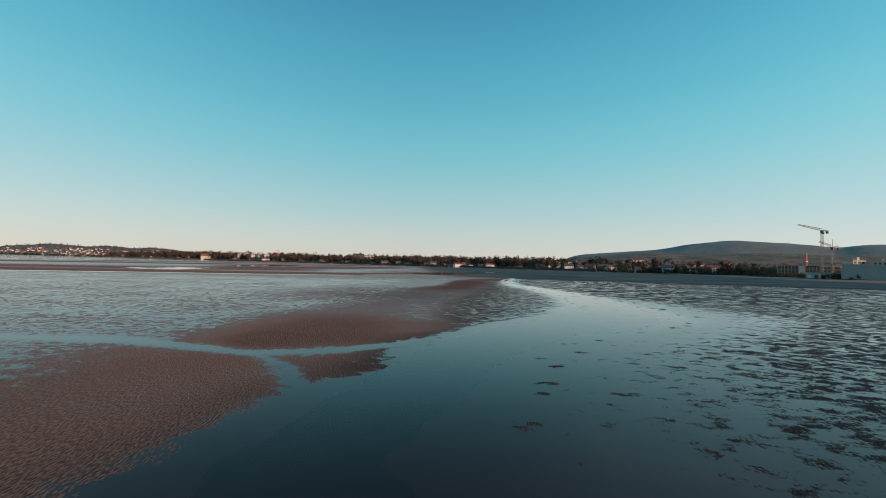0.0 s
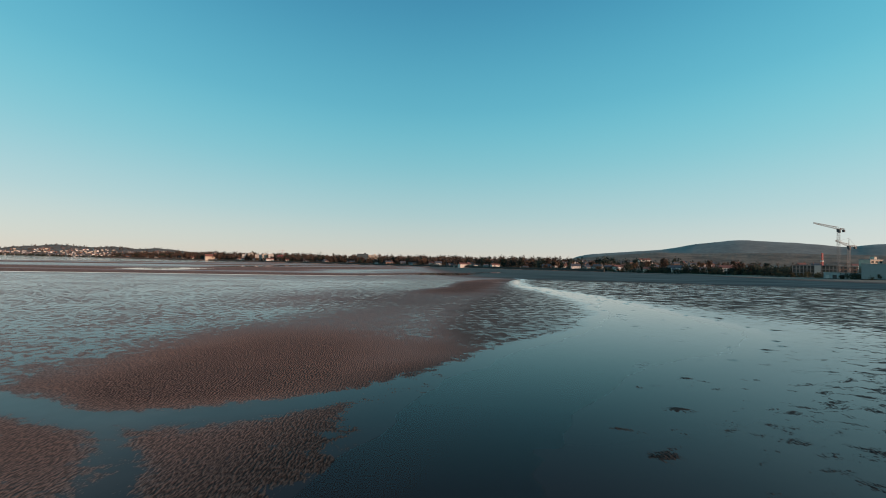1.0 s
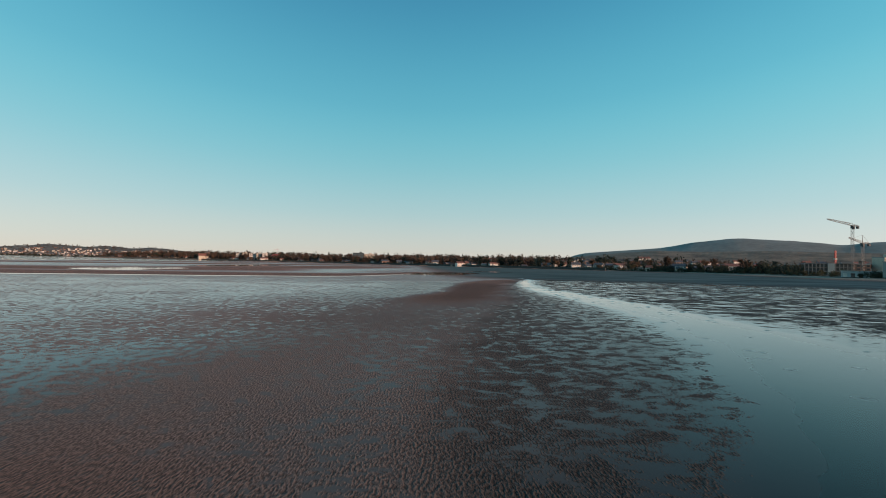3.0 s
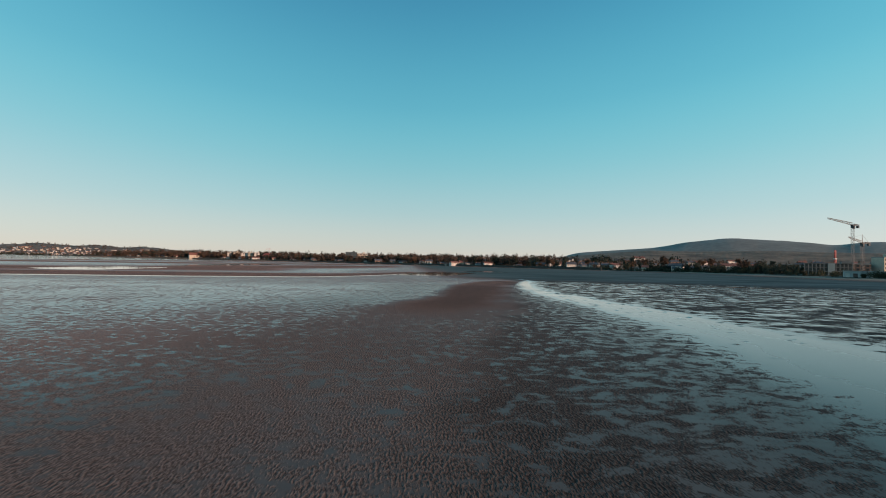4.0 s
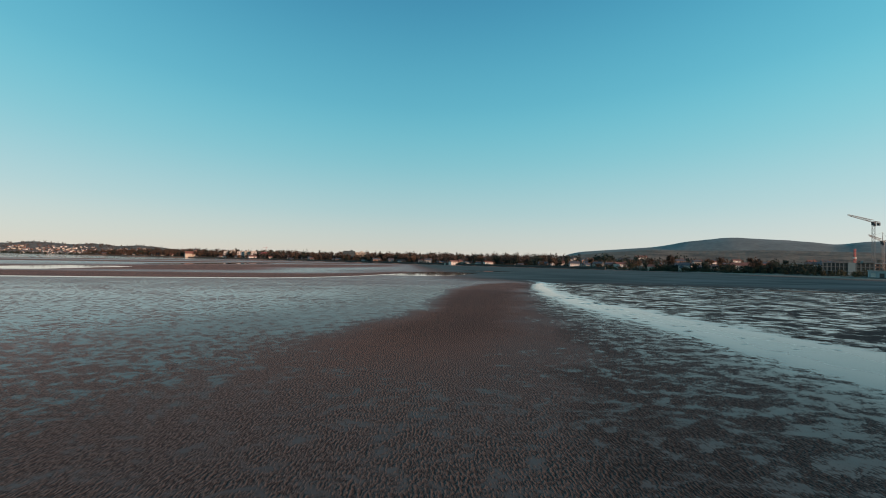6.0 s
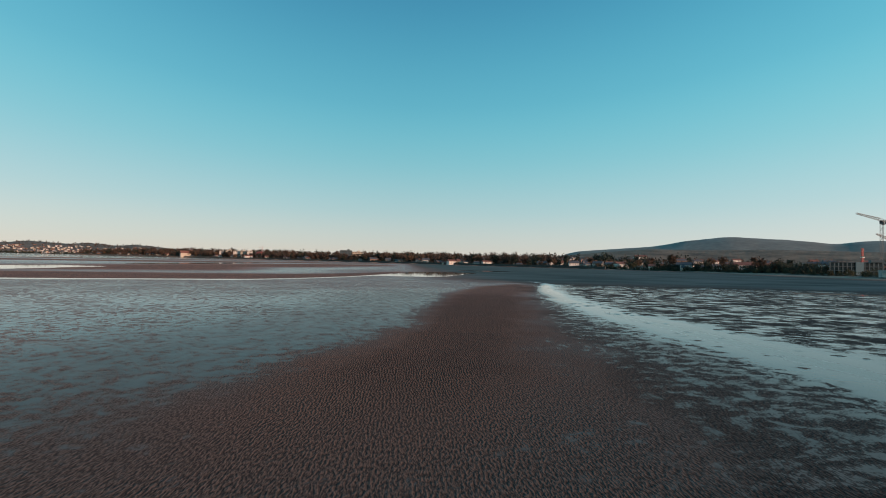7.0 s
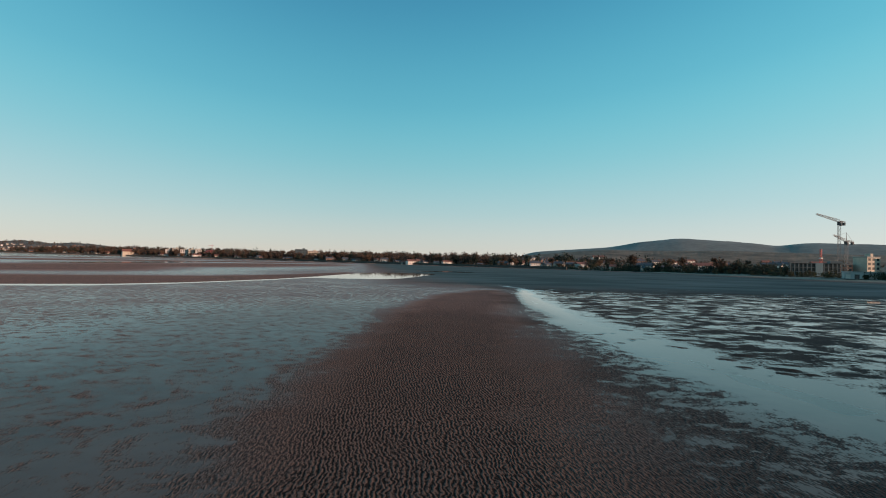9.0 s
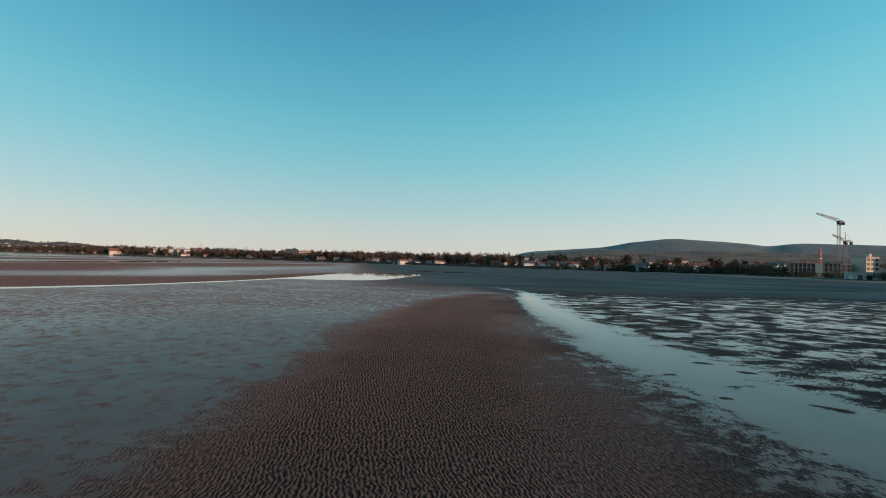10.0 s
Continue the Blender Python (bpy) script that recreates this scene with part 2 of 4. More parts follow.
def shore_gap(x, y):
    """Metres landward of the shoreline, roughly (negative on the flats)."""
    return (x - np.interp(y, SHORE_Y, SHORE_X)) * 0.75


def land_level(x, y):
    """Height of the beach and the land behind it."""
    g = shore_gap(x, y)
    beach = ramp(g, -28, 4) * (1 - 0.85 * ramp(y, 470, 600))
    return beach * 0.9 + ramp(g, 4, 14) * 1.2 + ramp(g, 10, 260) * 9 + ramp(g, 200, 1000) * 17


def scatter_mounds():
    rng = random.Random(41)
    out = []
    while len(out) < 130:
        y = rng.uniform(9, 112)
        lo, hi = np.interp(y, POOL_Y, POOL_L) + 0.8, np.interp(y, POOL_Y, POOL_R) + 1.5
        f = rng.random() ** (0.7 if y < 45 else 1.0)
        if y < 40 and f < 0.35:
            continue
        out.append((lo + (hi - lo) * f, y, rng.uniform(0.12, 0.27)))
    return out


MOUNDS = scatter_mounds()


def blend(a, b, f):
    return a * (1 - f) + b * f


def sand_lie(x, y):
    """Height of the sand over the standing water in metres, how far it stands clear of the film
    of water (negative: covered), how pale the bed is under water and how thin the film."""
    wob = fbm(x, y, 5.0, 3, 3) * 0.9 + fbm(x, y, 1.4, 2, 4) * 0.35
    broad = fbm(x * 0.7, y, 5.0, 3, 12)
    pool_l, pool_r = np.interp(y, POOL_Y, POOL_L), np.interp(y, POOL_Y, POOL_R)
    bl, br = np.interp(y, BAR_Y, BAR_L), np.interp(y, BAR_Y, BAR_R)
    inner = np.minimum(x - pool_l, pool_r - x) + 0.9 * wob
    inner = np.where((y > -40) & (y < 156), inner, -9)
    # seaward flats: a thin film and fine mottling; a smooth sheet of water along the bar
    level = 0.004 + 0.003 * broad + 0.003 * fbm(x, y, 0.9, 3, 15)
    cover = -0.10 + 0.30 * ramp(y, 116, 140) + 0.2 * broad
    lee = ramp(y, 62, 84) * (1 - ramp(y, 120, 138)) * (1 - ramp(bl - x, 5, 16))
    cover = blend(cover, -0.35, lee)
    near_lee = ramp(y, 44, 58) * (1 - ramp(y, 70, 84)) * (1 - ramp(bl - x, 6, 18))
    cover = cover + 0.5 * near_lee
    # shoreward flats: bare mirror by the pool, clumps of ripples thickening away from it
    right = -1.35 + 1.5 * ramp(x - pool_r, -1, 12) + 1.25 * ramp(y, 36, 74) * ramp(x - pool_r, -2.2, 2.2)
    right = np.minimum(right, 0.2 + 0.12 * ramp(y, 60, 90))
    side = ramp(x - (pool_l + pool_r) / 2, -1.0, 1.0)
    cover = blend(cover, right, side)
    # ground between bar and pool
    apron = ramp(x - br, -2.0, 1.5) * ramp(y, 24, 31) * (1 - ramp(y, 132, 148)) * (1 - side)
    toward = np.clip((x - br) / np.maximum(pool_l + 0.8 - br, 0.8), 0, 1.3)
    cover = blend(cover, 0.55 - 0.85 * toward ** 1.2, apron)
    # even damp sheet beyond the mottled ground
    far_sheet = ramp(y + 0.10 * x + 0.22 * np.maximum(0, x - 60) + 7 * wob, 146, 190) * ramp(x, 5, 30)
    level = blend(level, 0.012 + 0.003 * broad, far_sheet)
    cover = cover + 2.5 * far_sheet
    # narrow run of water that cuts the bar off from the first bank
    run = np.interp(x, (-30, -15, -11.5, -8.6, -6, -4.5, -2.8, -0.5, 2), (24.5, 23.6, 22.9, 21.7, 20.4, 20.8, 21.5, 23.3, 25.5)) + 0.5 * fbm(x, y, 3.2, 3, 14)
    # the bar
    d = np.minimum(np.minimum(x - bl - 0.6, (br - 0.6 - x) * 0.8), np.minimum((y - run - 0.4) * 1.2, 152 - y)) + wob * 1.1 + 0.35 * fbm(x, y, 0.7, 2, 18)
    hard = ramp(y, 72, 92)
    bar = ramp(d / (3.6 - 1.7 * hard), -1.1, 1.1)
    middle = ramp(y, 28, 40) * (1 - ramp(y, 66, 86))
    level = level + bar * (0.030 - 0.012 * middle)
    cover = blend(cover, 2.3 - 1.85 * middle, bar)
    # first bank
    edge = np.interp(y, (0, 8, 11, 13.6, 16, 18.2, 21), (-5.6, -5.2, -4.5, -3.6, -2.6, -0.7, -1.2))
    d = np.minimum(edge - x, np.minimum((run - 0.3 - y) * 1.3, (x + 12.0) * 0.3)) + wob * 0.7 + 0.3 * fbm(x, y, 0.7, 2, 18)
    bank = ramp(d, -0.9, 0.9)
    level = level + bank * 0.014
    cover = blend(cover, 0.95 + 0.5 * broad, bank)
    cut = np.exp(-((y - run) / 0.8) ** 2) * ramp(-x, -1.5, 1.5) * (1 - ramp(-x, 9, 26))
    gully = np.exp(-((x - np.interp(y, (14, 15.5, 18, 20.4), (-3.0, -3.3, -4.2, -5.9))) / 0.5) ** 2) * ramp(y, 13.5, 15.5) * (1 - ramp(y, 20.4, 21.5))
    cover = cover - 2.6 * np.maximum(cut, 0.7 * gully)
    level = level - 0.010 * np.maximum(cut, gully)
    # the pool
    core = ramp(inner, 0.8, 2.6)
    level = blend(level, -0.024, core) - 0.02 * ramp(inner, 1.5, 4) * (1 - ramp(y, 26, 46))
    cover = cover - 2.0 * ramp(inner, -0.2, 1.5) * (1 - bar) * (1 - bank)
    thin = 0.18 + 0.40 * lee
    thin = blend(thin, 0.06, side)
    thin = blend(thin, 0.42, apron) * (1 - ramp(inner, -2.5, 0.5))
    thin = blend(thin, 0.75, np.maximum(0.9 * middle * bar, 0.45 * ramp(y, 104, 122) * (1 - side)))
    thin = thin * (1 - 0.9 * ramp(y - 22, 12, 0) * ramp(x, -4, -1))
    # single clumps that stand out of the pool
    for k in range(len(MOUNDS)):
        mx, my, mr = MOUNDS[k]
        close = (np.abs(x - mx) < 3 * mr) & (np.abs(y - my) < 3 * mr)
        if close.any():
            dx, dy = x[close] - mx, y[close] - my
            hump = np.exp(-((dx * 0.75) ** 2 + dy ** 2 + 0.5 * dx * dy) / mr ** 2)
            level[close] += 0.038 * hump
            cover[close] += 2.5 * hump
    bed = 0.78 - 0.42 * side + 0.22 * lee
    deep = ramp(inner, -5.5, 1.5) * (1 - ramp(y, 34, 70))
    bed = bed * (1 - 0.93 * deep)
    # seaward stream with a drained brown bar behind it
    sy = np.interp(x, STREAM_X, STREAM_Y)
    across = (y - sy) * 0.85 + 0.5 * wob
    on = (1 - ramp(x, 3, 9)) * (y > 40)
    behind = ramp(across, 1.0, 3.0) * (1 - ramp(across, 22, 34)) * on
    level = blend(level, 0.022, 0.8 * behind)
    cover = blend(cover, 2.4, behind)
    level = level - 0.05 * np.exp(-(across / 1.5) ** 4) * on
    basin = np.exp(-(((x - 15 - (y - 218) * 0.3 + 0.8 * wob) / 11) ** 4 + ((y - 218 + 2 * wob) / 32) ** 4))
    level = level - 0.05 * basin
    # farther strips: pools and drained bars by turns towards the sea
    band = np.sin((x * -0.42 + y * 0.16) / 9.0 + fbm(x, y, 90, 2, 21) * 2.0)
    out = ramp(across, 30, 50) * (1 - ramp(x, -20, 10)) * (y > 60)
    level = blend(level, 0.017 + 0.013 * band + 0.005 * broad, out)
    cover = blend(cover, 1.1 + 1.5 * band, out)
    p2 = np.exp(-(((x + 86) / 13) ** 4 + ((y - 196) / 30) ** 4)) + np.exp(-(((x + 98) / 9) ** 4 + ((y - 360) / 90) ** 4))
    level = level - 0.06 * p2
    spots = np.exp(-(((x - 44) / 13) ** 4 + ((y - 297) / 12) ** 4))
    spots = spots + 0.6 * np.exp(-(((x - 76 - (y - 140) * 0.6) / 12) ** 2 + ((y - 140 + 0.25 * (x - 76)) / 3.2) ** 2))
    level = level - 0.05 * spots
    # the open sea beyond the flats
    level = level - 0.5 * ramp(-x - 250 - 0.12 * (y - 350), 0, 40)
    # beach and land
    level = level + land_level(x, y)
    cover = cover + 4 * ramp(shore_gap(x, y), -60, -30)
    return level, cover, bed, thin


def evenness(x, y):
    """1 on the even, dull, damp sheet towards the shore, 0 on rippled sand."""
    return ramp(y + 0.10 * x + 0.22 * np.maximum(0, x - 60) + 7.0 * fbm(x, y, 5.0, 3, 3), 146, 186) * ramp(x, 5, 30) * (1 - ramp(shore_gap(x, y), -34, -18))


def silt(x, y):
    """1 where dark silt lies on the shoreward flats, 0 on the clean bar and seaward sand."""
    wob = 2.0 * fbm(x, y, 5.0, 3, 3)
    shoreward = ramp(x - np.interp(y, POOL_Y, POOL_L) + wob, -3, 3)
    shoreward = np.maximum(shoreward, 0.75 * ramp(x - np.interp(y, BAR_Y, BAR_R) + wob, -1.5, 2.5) * ramp(y, 26, 34))
    middle = 0.42 * ramp(y, 40, 58) * (1 - ramp(y, 112, 130)) * (1 - ramp(-x, 2, 12))
    pl, pr = np.interp(y, POOL_Y, POOL_L), np.interp(y, POOL_Y, POOL_R)
    shoreward = shoreward * (1 - 0.25 * ramp(np.minimum(x - pl, pr - x), -1, 1.5) * ramp(y, 20, 42))
    return np.maximum(shoreward, middle) * (1 - ramp(shore_gap(x, y), -40, -20))


def steps(start, stop, first, growth, most):
    out, s = [start], first
    sign = 1 if stop > start else -1
    while (stop - out[-1]) * sign > 0:
        out.append(out[-1] + sign * s)
        s = min(s * growth, most)
    return out


def sheet(name, xs, ys, height, material):
    gx, gy = np.meshgrid(np.array(xs), np.array(ys))
    gz = height(gx, gy)
    co = np.stack([gx, gy, gz], -1).reshape(-1, 3).astype(np.float32)
    nx, ny = len(xs), len(ys)
    i = (np.arange(ny - 1)[:, None] * nx + np.arange(nx - 1)[None, :]).reshape(-1)
    quads = np.stack([i, i + 1, i + 1 + nx, i + nx], -1).astype(np.int32)
    me = bpy.data.meshes.new(name)
    me.vertices.add(len(co))
    me.vertices.foreach_set("co", co.ravel())
    me.loops.add(quads.size)
    me.loops.foreach_set("vertex_index", quads.ravel())
    me.polygons.add(len(quads))
    me.polygons.foreach_set("loop_start", np.arange(0, quads.size, 4, dtype=np.int32))
    me.polygons.foreach_set("use_smooth", np.ones(len(quads), dtype=bool))
    me.update(calc_edges=True)
    me.materials.append(material)
    return new(name, me)


left = steps(-13, -3600, 0.14, 1.065, 160)[1:]
mid = list(np.arange(-13, 28, 0.13))
right = steps(28, 3600, 0.14, 1.065, 160)
XS = left[::-1] + mid + right
YS = steps(3, -700, 0.3, 1.25, 100)[1:][::-1] + list(np.arange(3, 122, 0.14)) + steps(122, 4300, 0.15, 1.045, 160)
gx, gy = np.meshgrid(np.array(XS), np.array(YS))
lie = sand_lie(gx, gy)
ground = sheet("ground", XS, YS, lambda x, y: lie[0], SAND)
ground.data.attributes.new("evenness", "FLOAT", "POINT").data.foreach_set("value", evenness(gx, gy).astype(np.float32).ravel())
ground.data.attributes.new("cover", "FLOAT", "POINT").data.foreach_set("value", lie[1].astype(np.float32).ravel())
ground.data.attributes.new("bed", "FLOAT", "POINT").data.foreach_set("value", lie[2].astype(np.float32).ravel())
ground.data.attributes.new("thin", "FLOAT", "POINT").data.foreach_set("value", lie[3].astype(np.float32).ravel())
ground.data.attributes.new("silt", "FLOAT", "POINT").data.foreach_set("value", silt(gx, gy).astype(np.float32).ravel())
ground.data.materials.append(LAND)
cx, cy = (gx[:-1, :-1] + gx[1:, 1:]) / 2, (gy[:-1, :-1] + gy[1:, 1:]) / 2
ground.data.polygons.foreach_set("material_index", (shore_gap(cx, cy) > 6).astype(np.int32).ravel())
tagged(ground, "brown rippled tidal sand, wet and patchily drained", "sand flat", kind="structure")
WX = steps(0, -3600, 1.0, 1.06, 200)[1:][::-1] + steps(0, 420, 1.0, 1.05, 30)
WY = [-700, -300, -120, -50, -20] + steps(0, 4300, 1.0, 1.02, 200)
water = sheet("water", WX, WY, lambda x, y: 0 * x - 0.012, WATER)
tagged(water, "still shallow tidal water mirroring the evening sky", "water", kind="structure")


# ---- building blocks for things ----
def part(name, bm, material, parent=None, label="", smooth=False):
    me = bpy.data.meshes.new(name)
    bm.to_mesh(me)
    bm.free()
    me.materials.append(material)
    if smooth:
        me.polygons.foreach_set("use_smooth", np.ones(len(me.polygons), dtype=bool))
    ob = new(name, me)
    ob.parent = parent
    if label:
        tagged(ob, label)
    return ob


def box(bm, x0, x1, y0, y1, z0, z1):
    v = [bm.verts.new(p) for p in ((x0, y0, z0), (x1, y0, z0), (x1, y1, z0), (x0, y1, z0), (x0, y0, z1), (x1, y0, z1), (x1, y1, z1), (x0, y1, z1))]
    for f in ((3, 2, 1, 0), (4, 5, 6, 7), (0, 1, 5, 4), (1, 2, 6, 5), (2, 3, 7, 6), (3, 0, 4, 7)):
        bm.faces.new([v[i] for i in f])
    return v


def bar(bm, p, q, w, w2=None):
    """A square bar from p to q, w wide at p and w2 at q."""
    p, q = Vector(p), Vector(q)
    d = (q - p).normalized()
    s = d.cross(Vector((0, 0, 1)) if abs(d.z) < 0.9 else Vector((1, 0, 0))).normalized()
    u = d.cross(s)
    rings = []
    for c, r in ((p, w / 2), (q, (w if w2 is None else w2) / 2)):
        rings.append([bm.verts.new(c + s * a * r + u * b * r) for a, b in ((-1, -1), (1, -1), (1, 1), (-1, 1))])
    for i in range(4):
        bm.faces.new((rings[0][i], rings[0][(i + 1) % 4], rings[1][(i + 1) % 4], rings[1][i]))
    bm.faces.new(rings[0][::-1])
    bm.faces.new(rings[1])


def empty(name, label, category, group="", kind=""):
    ob = new(name)
    return tagged(ob, label, category, group, kind)


def level_at(x, y):
    return float(land_level(float(x), float(y)))


def facing(x, y, to=(0, 0)):
    """Turn that points a thing's front (-y) at a place."""
    return math.degrees(math.atan2(y - to[1], x - to[0])) - 90


WHITE = plain("white_render", (0.62, 0.58, 0.53), 0.7, 0.12, 0.3)
CREAM = plain("cream_render", (0.50, 0.43, 0.34), 0.75, 0.15, 0.3)
BRICK = plain("brown_brick", (0.22, 0.12, 0.085), 0.85, 0.25, 0.4)
GREYWALL = plain("grey_pebbledash", (0.30, 0.29, 0.27), 0.85, 0.2, 0.4)
SLATE = plain("slate_roof", (0.085, 0.085, 0.09), 0.6, 0.3, 0.6)
TILE = plain("red_tile_roof", (0.20, 0.085, 0.06), 0.75, 0.25, 0.6)
GLASS = plain("window_glass", (0.03, 0.035, 0.04), 0.12, 0.2, 0.5)
CONCRETE = plain("raw_concrete", (0.16, 0.145, 0.13), 0.85, 0.2, 0.4)
DARKGREY = plain("dark_smooth_grey", (0.06, 0.08, 0.09), 0.25, 0.3, 0.2)
STEEL = plain("galvanised_steel", (0.19, 0.185, 0.18), 0.5, 0.2, 1.0, 0.2)
CRANEDARK = plain("dark_machinery", (0.05, 0.05, 0.055), 0.5, 0.3, 1.0)
RED = plain("red_steel", (0.36, 0.03, 0.03), 0.5, 0.15, 0.5)
CLAD = plain("pale_cladding", (0.24, 0.27, 0.26), 0.55, 0.08, 0.15)
NAVY = plain("navy_cladding", (0.02, 0.03, 0.055), 0.5, 0.2, 0.3)
STONE = plain("dark_seawall_stone", (0.055, 0.055, 0.05), 0.8, 0.35, 0.5)
COPING = plain("granite_coping", (0.12, 0.115, 0.105), 0.8, 0.3, 0.5)
BARK = plain("bark", (0.06, 0.045, 0.035), 0.9, 0.3, 2.0)
TWIG = plain("bare_brown_twigs", (0.085, 0.055, 0.038), 0.9, 0.45, 0.15)
RUSSET = plain("budding_russet_twigs", (0.125, 0.072, 0.042), 0.9, 0.4, 0.15)
PINE = plain("dark_evergreen", (0.022, 0.032, 0.02), 0.85, 0.4, 0.2)
OLIVE = plain("olive_scrub", (0.055, 0.055, 0.028), 0.9, 0.4, 0.15)

# ---- distant hills ----
def crest(line, deg):
    """Height of a skyline over its bearing in degrees, with rounded shoulders."""
    at, high = zip(*line)
    soft = [np.interp(deg + d, at, high) for d in (-0.5, -0.25, 0, 0.25, 0.5)]
    return sum(soft) / 5


def flank(f):
    return np.sin(np.clip(f, 0, 1) * math.pi * 0.62) ** 1.3


def ridge(name, peaks, base_az, dist, deep, material, label, rough, seed, clump=40):
    """A hill range seen over the bay: bumps (bearing, height, half width in degrees) on a sloping body."""
    az = np.radians(np.linspace(base_az[0], base_az[1], 420))
    rr = np.linspace(0, 1, 30)
    ga, gr = np.meshgrid(az, rr)
    deg = np.degrees(ga)
    top = crest(peaks, deg)
    fine = fbm(deg * 40, gr * 260, clump, 6, seed, 0.62)
    top += rough * fine * ramp(top, 2, 30)
    body = flank(gr)
    r = dist + deep * gr
    me_x, me_y, me_z = r * np.sin(ga), r * np.cos(ga), top * body - 1
    co = np.stack([me_x, me_y, me_z], -1).reshape(-1, 3)
    nx = len(az)
    faces = [(j * nx + i, j * nx + i + 1, (j + 1) * nx + i + 1, (j + 1) * nx + i) for j in range(len(rr) - 1) for i in range(nx - 1)]
    me = bpy.data.meshes.new(name)
    me.from_pydata(co.tolist(), [], faces)
    me.polygons.foreach_set("use_smooth", np.ones(len(faces), dtype=bool))
    me.materials.append(material)
    return tagged(new(name, me), label, "hill", kind="structure")


MOUNTAIN = ((16.5, 40), (18, 92), (19.5, 112), (23, 131), (26.5, 150), (28, 166), (29.2, 186), (31, 201), (33, 216), (34, 217), (36, 208), (38, 199),
            (40, 187), (41.2, 174), (42, 172), (43.2, 186), (44.5, 190), (49, 180), (60, 150))
ridge("mountain", MOUNTAIN, (16.5, 60), 2700, 1500, HAZY_HEATH, "long grey-green mountain ridge beyond the town", 2, 31)
HEADLAND = ((-60, 20), (-40, 24), (-37.5, 30), (-36.4, 44), (-35.2, 50), (-33.7, 56), (-32.4, 55), (-31.2, 47), (-30.1, 55), (-29, 54), (-27.5, 45), (-26.1, 57),
            (-24.6, 48), (-23.2, 39), (-21.6, 31), (-17, 18), (-12, 8))
SUBURB = plain("brown_suburban_slope", (0.17, 0.125, 0.09), 0.95, 0.55, 0.02, bump=3.0)
WOODED = plain("brown_winter_woods", (0.150, 0.098, 0.062), 0.95, 0.65, 0.02)
ridge("headland", HEADLAND, (-60, -12), 2350, 900, SUBURB, "low built-up headland across the bay", 9, 32)
RISE = ((12, 8), (14, 20), (18, 38), (22, 50), (26, 60), (30, 58), (36, 62), (42, 58), (50, 52), (62, 40))
ridge("wooded_rise", RISE, (12, 62), 1150, 700, WOODED, "brown wooded rise behind the town", 1.6, 33, 8)

# ---- sea wall along the shore ----
SHORE = [(SHORE_X[k], SHORE_Y[k]) for k in range(len(SHORE_Y))]


def along(s):
    """A place on the shoreline, s metres from its near end at the right, and the landward direction."""
    for (x0, y0), (x1, y1) in zip(SHORE[2:-1], SHORE[3:]):
        n = math.hypot(x1 - x0, y1 - y0)
        if s <= n:
            f = s / n
            return x0 + (x1 - x0) * f, y0 + (y1 - y0) * f, (y1 - y0) / n, -(x1 - x0) / n
        s -= n
    return SHORE[-1][0], SHORE[-1][1], 0.6, 0.8


def shore_strip(name, s0, s1, g0, g1, z0, z1, material, parent=None, label=""):
    bm = bmesh.new()
    rings = []
    n = int((s1 - s0) / 12)
    for k in range(n + 1):
        x, y, nx, ny = along(s0 + (s1 - s0) * k / n)
        rings.append([bm.verts.new((x + nx * g, y + ny * g, z)) for g, z in ((g0, z0), (g0 + 0.3 * (z1 - z0) * 0.2, z1), (g1, z1), (g1, z0))])
    for a, b in zip(rings, rings[1:]):
        for i in range(4):
            bm.faces.new((a[i], a[(i + 1) % 4], b[(i + 1) % 4], b[i]))
    bm.faces.new(rings[0])
    bm.faces.new(rings[-1][::-1])
    bmesh.ops.recalc_face_normals(bm, faces=bm.faces)
    return part(name, bm, material, parent, label)


wall = empty("seawall", "long dark weathered stone sea wall along the shore", "sea wall", kind="structure")
shore_strip("wall_face", 470, 1990, 1.5, 3.4, -0.3, 3.0, STONE, wall)
shore_strip("coping", 470, 1990, 1.3, 3.5, 3.0, 3.35, COPING, wall, "paler granite coping")


# ---- trees ----
def crown_mesh(name, rng, height, spread, material, twiggy, count, leaf=1.0):
    """Many small tufts in uneven lobes, with gaps between them."""
    lobes = []
    for k in range(9):
        a = rng.uniform(0, 2 * math.pi)
        r = spread * rng.uniform(0.1, 0.62)
        lobes.append((r * math.cos(a), r * math.sin(a), height * rng.uniform(0.36, 0.86), spread * rng.uniform(0.25, 0.5)))
    co, faces = [], []
    for k in range(count):
        lx, ly, lz, lr = lobes[rng.randrange(len(lobes))]
        d = Vector((rng.gauss(0, 1), rng.gauss(0, 1), rng.gauss(0, 0.9))).normalized()
        c = Vector((lx, ly, lz)) + d * lr * rng.uniform(0.45, 1.08)
        if twiggy:
            u = (d + Vector((0, 0, 0.7)) + Vector((rng.uniform(-.5, .5), rng.uniform(-.5, .5), 0))).normalized() * leaf * height * rng.uniform(0.05, 0.10)
            v = u.cross(Vector((rng.uniform(-1, 1), rng.uniform(-1, 1), rng.uniform(-1, 1)))).normalized() * leaf * height * rng.uniform(0.018, 0.036)
        else:
            u = Vector((rng.uniform(-1, 1), rng.uniform(-1, 1), rng.uniform(-0.6, 0.6))).normalized() * leaf * height * rng.uniform(0.03, 0.055)
            v = u.cross(Vector((rng.uniform(-1, 1), rng.uniform(-1, 1), rng.uniform(-1, 1)))).normalized() * leaf * height * rng.uniform(0.02, 0.04)
        i = len(co)
        co += [c - u - v * 0.4, c + v, c + u + v * 0.3, c - v]
        faces += [(i, i + 1, i + 2), (i, i + 2, i + 3)]
    return co, faces


